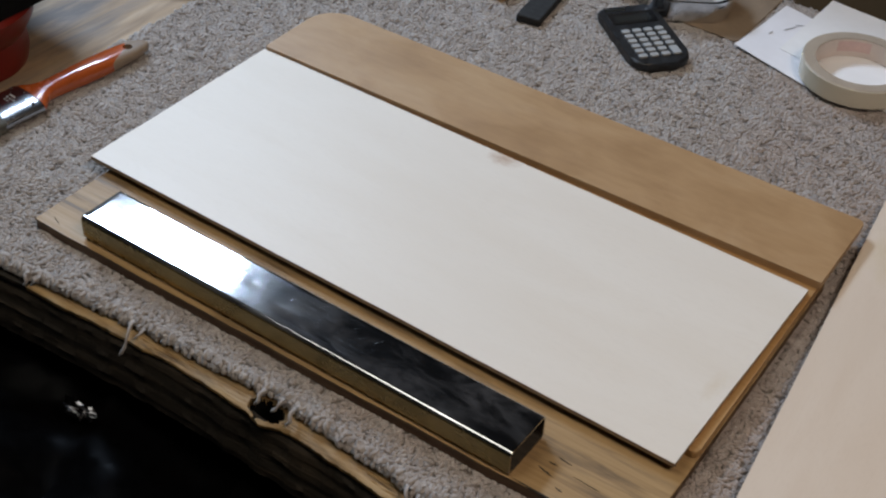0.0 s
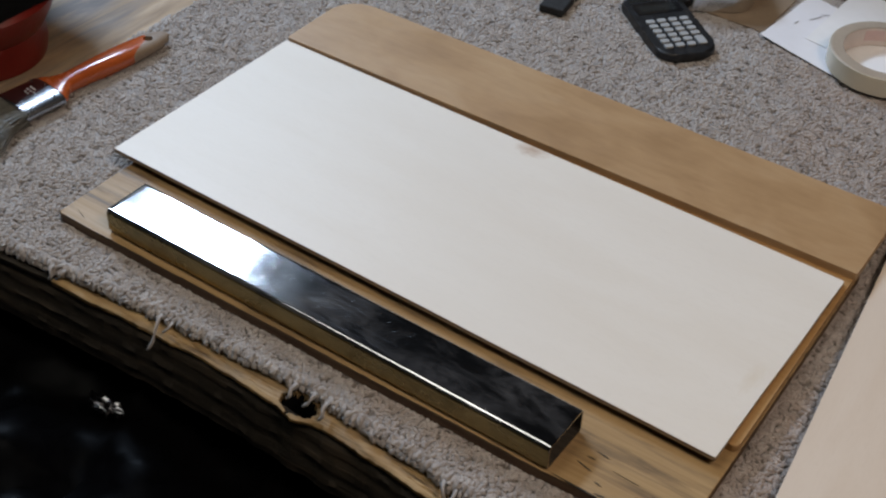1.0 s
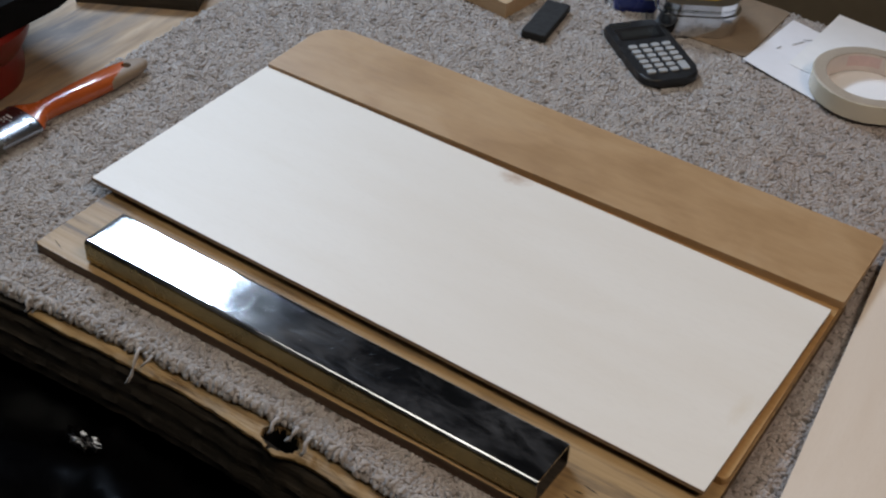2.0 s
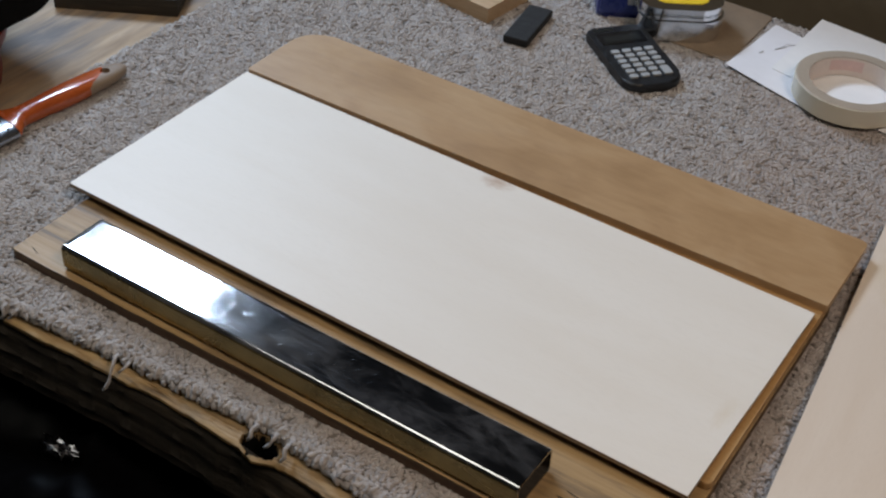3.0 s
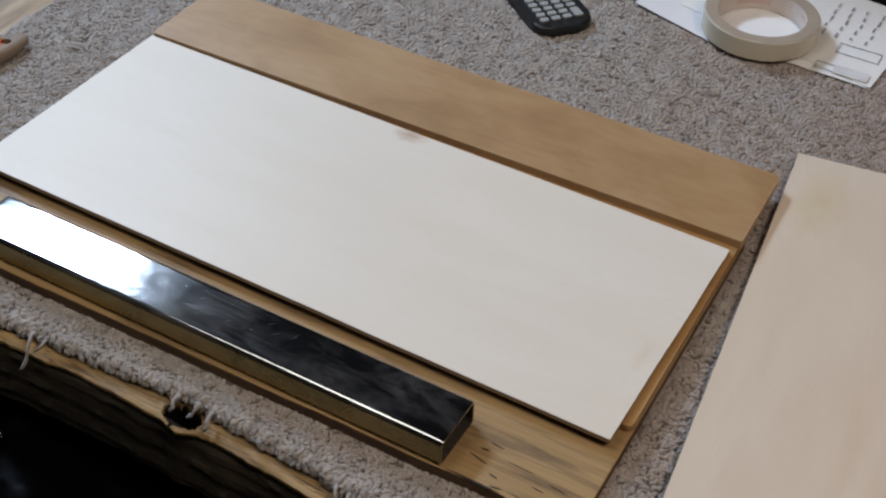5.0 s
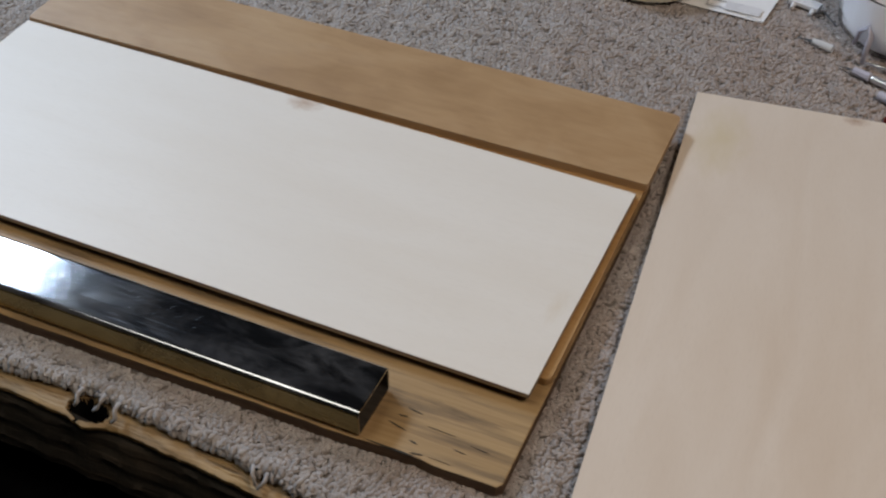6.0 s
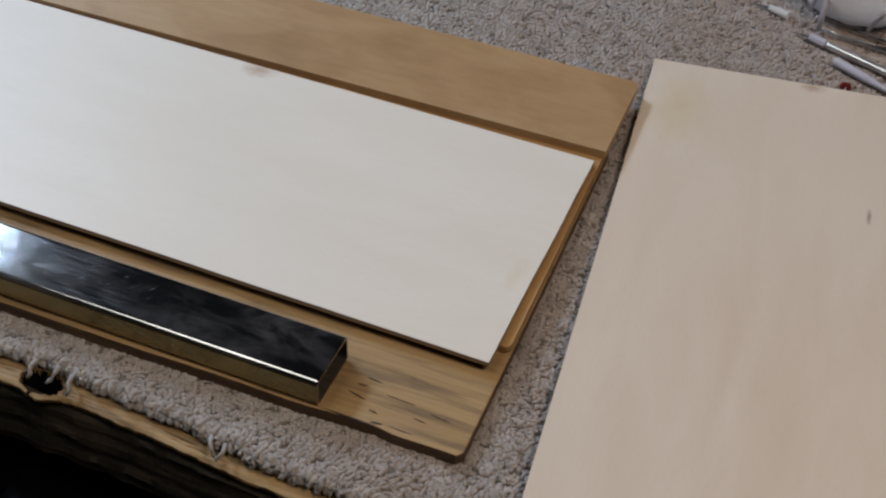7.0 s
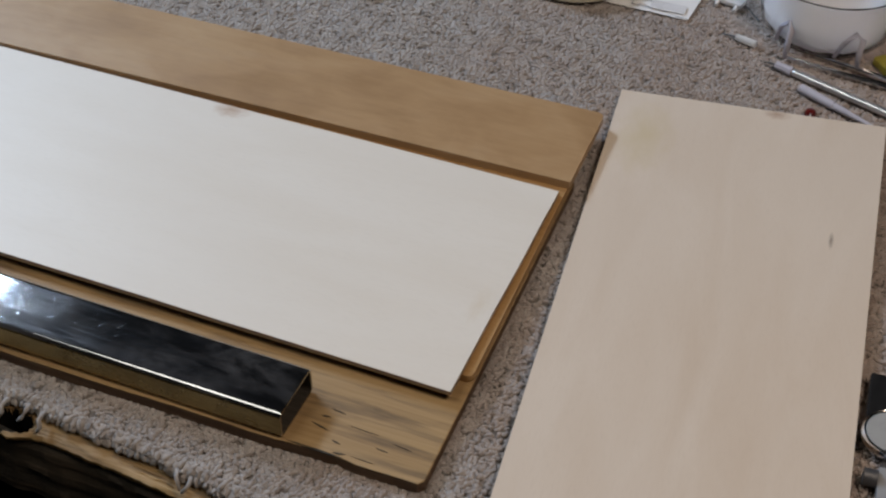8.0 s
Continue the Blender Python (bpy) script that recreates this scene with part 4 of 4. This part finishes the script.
# ---- the tape measure and the blue case ----
def tape_measure():
    tm = thing("tape_measure", pose(0.2360, 0.5290, 0.0019, 0, 0, 33), "chrome tape measure with a yellow label lying on the carpet", "tape measure")
    outer = rounded(0.080, 0.070, [0.024, 0.026, 0.030, 0.020], 10)
    b = bmesh.new()
    prism(b, rounded(0.078, 0.068, [0.024, 0.026, 0.030, 0.020], 10), 0.0008, 0.0110, 0.003, 3)
    part("lower_shell", b, M["chrome"], tm)
    b = bmesh.new()
    prism(b, outer, 0.0116, 0.0210, 0.0035, 4)
    part("middle_band", b, M["chrome"], tm, "polished chrome band")
    b = bmesh.new()
    prism(b, rounded(0.077, 0.067, [0.024, 0.026, 0.030, 0.020], 10), 0.0195, 0.0325, 0.008, 6)
    part("upper_shell", b, M["chrome"], tm)
    label_plate = part("label_plate", prism(bmesh.new(), rounded(0.050, 0.042, 0.012, 8), 0.0322, 0.0331, 0.0003, 1), M["yellow"], tm, "yellow label with black marks")
    for x, y, w, d, a in ((-0.008, -0.012, 0.012, 0.003, 25), (0.003, -0.010, 0.010, 0.003, -30), (0.010, -0.004, 0.003, 0.010, 10)):
        part("mark", prism(bmesh.new(), rounded(w, d, 0.0012, 4), 0.0330, 0.0333), M["ink"], label_plate).matrix_basis = pose(x, y, 0, 0, 0, a)


tape_measure()
mat = thing("fibre_board", pose(0.2605, 0.5495, 0.0003, 0, 0, 0), "rough brown fibreboard offcut under the tape measure", "board")
part("fibre_core", prism(bmesh.new(), rounded(0.088, 0.104, 0.006, 4), 0.0, 0.0016, 0.0004, 1), M["fibre"], mat)
case = thing("blue_case", pose(0.172, 0.535, 0.0, 0, 0, 32), "dark blue plastic case standing on the carpet", "case")
part("shell", prism(bmesh.new(), rounded(0.044, 0.060, 0.006, 6), 0.0, 0.026, 0.003, 3), M["blue"], case)
part("rib", box(bmesh.new(), (0.040, 0.003, 0.016), (0, -0.0305, 0.013), 0.001), M["blue"], case)
part("catch", box(bmesh.new(), (0.010, 0.004, 0.008), (0.010, -0.031, 0.019), 0.001), M["grey_plastic"], case, "grey catch")


# ---- papers and the roll of tape ----
def leaf(name, corners, z, material, label, lift=0.0, parent=None):
    """A sheet of paper through four corners, slightly curled."""
    b = bmesh.new()
    a, c, d, e = [Vector((x, y, 0)) for x, y in corners]
    n = 14
    top = {}
    for i in range(n + 1):
        for j in range(n + 1):
            u, v = i / n, j / n
            p = (a * (1 - u) + c * u) * (1 - v) + (e * (1 - u) + d * u) * v
            h = z + lift * ((1 - u) ** 3 * (1 - v) ** 2 + 0.4 * u ** 4 * v ** 3) + 0.0006 * noise.noise(p * 30)
            top[i, j] = (b.verts.new((p.x, p.y, h + 0.00025)), b.verts.new((p.x, p.y, h)))
    for i in range(n):
        for j in range(n):
            for s in (0, 1):
                b.faces.new([top[k][s] for k in ((i, j), (i + 1, j), (i + 1, j + 1), (i, j + 1))])
    edge = [(i, 0) for i in range(n)] + [(n, j) for j in range(n)] + [(i, n) for i in range(n, 0, -1)] + [(0, j) for j in range(n, 0, -1)]
    for p, q in zip(edge, edge[1:] + edge[:1]):
        b.faces.new((top[p][0], top[q][0], top[q][1], top[p][1]))
    return part("sheet", b, material, parent)


note = thing("paper_note", pose(0, 0, 0), "plain white paper lying under the tape roll", "paper")
leaf("sheet", ((0.3053, 0.4884), (0.395, 0.4640), (0.412, 0.563), (0.3122, 0.5872)), 0.0022, M["paper"], "", 0.002, note)
for x, y, w, a in ((0.333, 0.548, 0.013, 62), (0.338, 0.559, 0.008, 30), (0.322, 0.530, 0.006, 75)):
    part("pencil_stroke", box(bmesh.new(), (w, 0.0011, 0.0002), (0, 0, 0)), M["pencil"], note).matrix_basis = pose(x, y, 0.00325, 0, 0, a)
drawing = thing("paper_drawing", pose(0, 0, 0), "white paper with pencilled boxes and notes, under the tape roll", "paper")
leaf("sheet", ((0.3400, 0.5100), (0.5225, 0.4708), (0.5340, 0.6040), (0.3436, 0.6240)), 0.0030, M["paper_warm"], "", 0.0, drawing)
leaf("flap", ((0.3900, 0.4880), (0.4300, 0.4725), (0.5225, 0.4708), (0.5000, 0.5150)), 0.0022, M["paper_warm"], "", 0.0, drawing)
DZ = 0.0041
for x0, y0, w, d in ((0.4950, 0.4810, 0.044, 0.0105), (0.5000, 0.5160, 0.036, 0.016)):
    for bx, by, bw, bd in ((x0, y0 - d / 2, w, 0.0007), (x0, y0 + d / 2, w, 0.0007), (x0 - w / 2, y0, 0.0007, d), (x0 + w / 2, y0, 0.0007, d)):
        part("drawn_line", box(bmesh.new(), (bw, bd, 0.0003), (bx, by, DZ)), M["pencil"], drawing)
rng = random.Random(2)
for col in range(4):
    for k in range(5):
        w = rng.uniform(0.004, 0.010)
        part("written_bar", box(bmesh.new(), (0.0016, w, 0.0003), (0.462 + col * 0.013 + rng.uniform(-0.001, 0.001), 0.535 + k * 0.0125, DZ)), M["pencil"], drawing)
# clear tape given a white colour that paints in its highlight
part("clear_strip", prism(bmesh.new(), rounded(0.030, 0.013, 0.001, 3, 0.503, 0.4815), 0.0036, 0.0044), M["white_plastic"], drawing, "strip of clear tape coloured white for its highlight")


def tape_roll():
    r = thing("tape_roll", pose(0.4145, 0.5040, 0.0040), "roll of clear packing tape lying flat on the papers", "tape roll")
    ri, ro, h = 0.0378, 0.0490, 0.0180
    part("core", lathe(bmesh.new(), [(ri, 0), (ri, h - 0.0012), (ri + 0.0022, h - 0.0012), (ri + 0.0022, 0)], 96, closed=True), M["core"], r, "pale cardboard core with faded red print")
    prof = [(ri + 0.0023, 0.0004), (ri + 0.0023, h - 0.0011), (ri + 0.0003, h - 0.0011), (ri + 0.0003, h - 0.0003)] + [(ri + 0.0023 + (ro - ri - 0.0030) * k / 6, h - (0.0001 if k % 2 else 0.0003)) for k in range(1, 7)] + [(ro, h - 0.0009), (ro, 0.0009), (ro - 0.0007, 0.0003)]
    part("wound_side", lathe(bmesh.new(), prof, 96, closed=True), M["tape_face"], r, "tan wound tape layers")
    part("outer_layer", lathe(bmesh.new(), [(ro + 0.0001, 0.0006), (ro + 0.0001, h - 0.0006), (ro + 0.0006, h - 0.0008), (ro + 0.0006, 0.0008)], 96, closed=True), M["tape_out"], r, "glossy translucent outer layer")
    for a0, a1, z0, z1 in ((95, 140, 0.005, 0.015), (15, 22, 0.007, 0.014), (28, 44, 0.010, 0.013)):
        b = bmesh.new()
        n = 10
        vs = [[b.verts.new(((ri - 0.0003 * k) * math.cos(radians(a0 + (a1 - a0) * i / n)), (ri - 0.0003 * k) * math.sin(radians(a0 + (a1 - a0) * i / n)), z)) for k, z in ((0, z0), (1, z0), (1, z1), (0, z1))] for i in range(n + 1)]
        for p, q in zip(vs, vs[1:]):
            for k in range(4):
                b.faces.new((p[k], p[(k + 1) % 4], q[(k + 1) % 4], q[k]))
        b.faces.new(vs[0])
        b.faces.new(vs[-1])
        part("core_print", b, M["core_print"], r, "faded red print")


tape_roll()


# ---- tools behind the bare panel ----
def craft_knife():
    a, e = Vector((0.6045, 0.4295, 0.0052)), Vector((0.7200, 0.3885, 0.0052))
    k = thing("craft_knife", pose(0, 0, 0), "aluminium craft knife with a thin pointed blade on the carpet", "craft knife")
    d = (e - a).normalized()
    side = Vector((-d.y, d.x, 0))
    b = bmesh.new()
    tip = a - d * 0.015 - Vector((0, 0, 0.0026))
    vs = [b.verts.new(p + Vector((0, 0, z))) for z in (0, 0.0005) for p in (tip, a + side * 0.0014, a - side * 0.0022)]
    b.faces.new(vs[:3])
    b.faces.new(vs[3:])
    for i in range(3):
        b.faces.new((vs[i], vs[(i + 1) % 3], vs[3 + (i + 1) % 3], vs[3 + i]))
    part("blade", b, M["dark_grey"], k, "thin dark steel blade")
    part("collar", rod(bmesh.new(), a - d * 0.001, a + d * 0.014, 0.0030, 0.0037, 8, ROUND), M["lilac"], k, "ribbed grey collar")
    part("handle", rod(bmesh.new(), a + d * 0.014, e, 0.0030, 0.0030, 16, ROUND), M["pale_steel"], k)


craft_knife()


def tweezers():
    k = thing("tweezers", pose(0, 0, 0), "steel tweezers lying beside the craft knife", "tweezers")
    for s in (-1, 1):
        b = bmesh.new()
        n = 12
        rings = []
        for i in range(n + 1):
            u = i / n
            ends = (Vector((0.6075, 0.4455, 0.0045)), Vector((0.7250, 0.4315, 0.0045))) if s < 0 else (Vector((0.6300, 0.4562, 0.0045)), Vector((0.7250, 0.4352, 0.0045)))
            p = ends[0].lerp(ends[1], u) + Vector((0, s * 0.0012 * math.sin(u * math.pi), 0))
            w = 0.0016 + 0.0022 * min(1, u * 1.6)
            rings.append([b.verts.new(p + Vector((0.22 * q * w * 0.42, 0.97 * q * w * 0.42, h * w * 0.6))) for q, h in [(1.6 * math.cos(a * math.pi / 4), 1.2 * math.sin(a * math.pi / 4)) for a in range(8)]])
        for p, q in zip(rings, rings[1:]):
            for i in range(8):
                b.faces.new((p[i], p[(i + 1) % 8], q[(i + 1) % 8], q[i]))
        b.faces.new(rings[0])
        b.faces.new(rings[-1])
        part("prong", b, M["chrome"], k)


tweezers()
pen = thing("marker_pen", pose(0, 0, 0), "slim lilac-grey plastic pen on the carpet behind the panel", "pen")
part("barrel", rod(bmesh.new(), (0.6275, 0.4060, 0.0050), (0.6560, 0.3915, 0.0050), 0.0038, 0.0032, 16, ROUND), M["lilac"], pen)
part("tail", rod(bmesh.new(), (0.6555, 0.39175, 0.0050), (0.6880, 0.3760, 0.0050), 0.0030, 0.0012, 14, ROUND), M["lilac"], pen)
bead = thing("red_bead", pose(0.6410, 0.3770, 0.0005), "small dark red translucent bead on the carpet", "bead")
part("bead_body", lathe(bmesh.new(), [(0.0022, 0), (0.0043, 0.0016), (0.0046, 0.0036), (0.0036, 0.0058), (0.0012, 0.0066)], 24), M["dark_red"], bead)
part("bead_stripe", box(bmesh.new(), (0.0010, 0.0012, 0.005), (0.0003, -0.0044, 0.0034), 0.0003), M["white_plastic"], bead, "pale stripe")
cap = thing("needle_cap", pose(0, 0, 0), "small clear plastic needle cap on the carpet", "cap")
part("sleeve", rod(bmesh.new(), (0.5655, 0.4590, 0.0042), (0.5830, 0.4535, 0.0042), 0.0026, 0.0034, 16, ROUND), M["milky"], cap)
part("needle", rod(bmesh.new(), (0.5535, 0.4625, 0.0022), (0.5660, 0.4588, 0.0040), 0.0004, 0.0012, 10), M["dark_grey"], cap)
clip = thing("plastic_clip", pose(0.5480, 0.5120, 0.0006, 0, 0, -14), "small white plastic clip with two pegs on the carpet", "clip")
part("plate", box(bmesh.new(), (0.026, 0.012, 0.004), (0, 0, 0.004), 0.0012), M["white_plastic"], clip)
for x in (-0.008, 0.009):
    part("peg", rod(bmesh.new(), (x, -0.005, 0.0035), (x + 0.001, -0.0115, 0.0022), 0.0020, 0.0016, 12, ROUND), M["white_plastic"], clip)
wire = thing("wire_pin", pose(0, 0, 0), "short bent dark wire pin on the carpet", "pin")
part("pin_wire", rod(bmesh.new(), (0.5640, 0.5090, 0.0030), (0.5780, 0.4920, 0.0022), 0.0006, 0.0006, 8), M["dark_grey"], wire)


def plastic_tub():
    t = thing("plastic_tub", pose(0.6290, 0.5010, 0.0015, 0, 0, 0), "clear ribbed plastic tub with wire handles on the carpet", "tub")
    b = bmesh.new()
    n = 96
    outer = [(0.020, 0.0), (0.038, 0.0006), (0.0480, 0.0045), (0.0530, 0.012), (0.0555, 0.028), (0.0570, 0.052), (0.0590, 0.055)]
    inner = [(0.0575, 0.0555), (0.0553, 0.052), (0.0538, 0.029), (0.0515, 0.0135), (0.0465, 0.0062), (0.030, 0.0026)]
    rings = []
    for k, (r, z) in enumerate(outer + inner):
        rib = 0.00025 if 2 <= k <= 5 or 7 <= k <= 10 else 0
        rings.append([b.verts.new(((r + rib * math.cos(14 * 2 * math.pi * i / n)) * math.cos(2 * math.pi * i / n), (r + rib * math.cos(14 * 2 * math.pi * i / n)) * math.sin(2 * math.pi * i / n), z)) for i in range(n)])
    for p, q in zip(rings, rings[1:]):
        for i in range(n):
            b.faces.new((p[i], p[(i + 1) % n], q[(i + 1) % n], q[i]))
    b.faces.new(rings[0][::-1])
    b.faces.new(rings[-1])
    part("tub_wall", b, M["clear"], t, "clear ribbed plastic wall").visible_shadow = False
    film = lathe(bmesh.new(), [(0.010, 0.0032), (0.0300, 0.0038), (0.0455, 0.0074), (0.0505, 0.0145), (0.0530, 0.030), (0.0545, 0.052), (0.0535, 0.052), (0.0520, 0.030), (0.0495, 0.0155), (0.0445, 0.0086), (0.0300, 0.0048), (0.010, 0.0042)], 96)
    for q in film.verts:
        a = math.atan2(q.co.y, q.co.x)
        s = 1 - 0.012 * abs(noise.noise(Vector((math.cos(a) * 5, math.sin(a) * 5, q.co.z * 18)))) - 0.004 * abs(math.sin(a * 15))
        q.co.x, q.co.y = q.co.x * s, q.co.y * s
    part("liner", film, M["liner"], t, "crumpled white film inside")
    for a in (246, 300):
        ca, sa = math.cos(radians(a)), math.sin(radians(a))
        verts, faces = [], []
        tx, ty = -sa, ca
        pts = [(r * ca + o * tx, r * sa + o * ty, z) for r, o, z in ((0.0515, -0.012, 0.009), (0.0560, -0.007, 0.025), (0.0580, 0.000, 0.033), (0.0600, 0.005, 0.028), (0.0605, 0.004, 0.015), (0.0610, 0.004, 0.003))]
        strand(verts, faces, pts, [0.0016, 0.0020, 0.0023, 0.0025, 0.0023, 0.0017], 8)
        from_lists("handle", verts, faces, M["lilac"], t, "bent grey handle")


plastic_tub()
sponge = thing("sponge", pose(0.700, 0.470, 0.0008, 0, 0, 40), "flat yellow-green sponge cloth on the carpet", "sponge")
part("pad", box(bmesh.new(), (0.045, 0.030, 0.008), (0, 0, 0.004), 0.0025, 3), M["sponge"], sponge)


def dial_caliper():
    c = thing("dial_caliper", pose(0.7425, 0.0730, 0.0010, 0, 0, 4), "steel dial caliper with a silver dial beside the panel", "caliper")
    part("beam", box(bmesh.new(), (0.018, 0.190, 0.0035), (0.006, -0.010, 0.0030), 0.0005), M["dark_grey"], c, "grey steel beam")
    part("carriage", box(bmesh.new(), (0.034, 0.036, 0.0070), (0.002, 0.030, 0.0048), 0.0012), M["black_plastic"], c, "dark carriage")
    part("bright_edge", box(bmesh.new(), (0.006, 0.036, 0.0078), (0.012, 0.030, 0.0052), 0.0008), M["chrome_satin"], c)
    part("lower_plate", box(bmesh.new(), (0.026, 0.050, 0.0050), (0.008, -0.048, 0.0048), 0.0010), M["grey_plastic"], c, "grey plate")
    bezel = part("bezel", lathe(bmesh.new(), [(0.0150, 0.006), (0.0172, 0.007), (0.0175, 0.0105), (0.0162, 0.0125), (0.0150, 0.0118)], 48), M["chrome"], c, "shiny silver bezel")
    part("dial_face", lathe(bmesh.new(), [(0.0150, 0.0116), (0.0148, 0.0122), (0.0040, 0.0122)], 48), M["key"], bezel)
    part("thumb_screw", rod(bmesh.new(), (-0.013, -0.032, 0.006), (-0.005, -0.032, 0.006), 0.0052, 0.0052, 24, ROUND), M["dark_grey"], c, "dark knurled thumb screw")


dial_caliper()

# ---- beyond and below the bench ----
back_panel = tagged(part("backdrop", box(bmesh.new(), (1.02, 0.02, 0.9), (-0.10, 0.68, -0.15), 0.002), M["olive"]), "olive-brown painted board behind the workbench", "board", kind="structure")
bin_bag = thing("bin_bag", pose(0.05, -0.26, -0.92), "crumpled shiny black bin bag below the bench edge", "bin bag")


def heap(w, d, h, seed, crumple):
    """A crumpled heap: a dome of sharp creases, closed below."""
    b = bmesh.new()
    n = 70
    g = []
    for i in range(n + 1):
        for j in range(n + 1):
            u, v = 2 * i / n - 1, 2 * j / n - 1
            dome = max(0.0, 1 - abs(u) ** 4) * max(0.0, 1 - abs(v) ** 4)
            p = Vector((u * w * 6, v * d * 6, seed))
            z = h * dome ** 0.3 + (crumple * noise.noise(p * 1.3) + crumple * 0.6 * abs(noise.noise(p * 4)) + crumple * 0.25 * abs(noise.noise(p * 11))) * min(1, dome * 2)
            g.append(b.verts.new((u * w / 2, v * d / 2, max(0.0, z))))
    for i in range(n):
        for j in range(n):
            b.faces.new((g[i * (n + 1) + j], g[(i + 1) * (n + 1) + j], g[(i + 1) * (n + 1) + j + 1], g[i * (n + 1) + j + 1]))
    return b


# bag made wide and high to fill the shade below the bench
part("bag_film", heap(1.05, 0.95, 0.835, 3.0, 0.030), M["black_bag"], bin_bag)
# shiny piece added for a glint of the bag, placed to fit the camera's view
foil = thing("foil_scrap", pose(0.1140, -0.1340, -0.080), "small added shiny piece standing in for a bag glint", "foil")
crumpled = bmesh.new()
bmesh.ops.create_icosphere(crumpled, subdivisions=3, radius=1.0)
for q in crumpled.verts:
    s = 1 + 0.9 * noise.noise(q.co * 2.3) + 0.5 * noise.noise(q.co * 5.1)
    q.co = Vector((0.0125 * q.co.x * s, 0.0055 * q.co.y * s, 0.006 + 0.0045 * q.co.z * s))
part("foil_piece", crumpled, M["foil"], foil, smooth=False)
rag = thing("rag", pose(0.035, -0.290, -0.100), "grey-blue rag lying on the bin bag", "rag")
part("rag_cloth", heap(0.13, 0.12, 0.03, 8.0, 0.015), M["cloth"], rag)
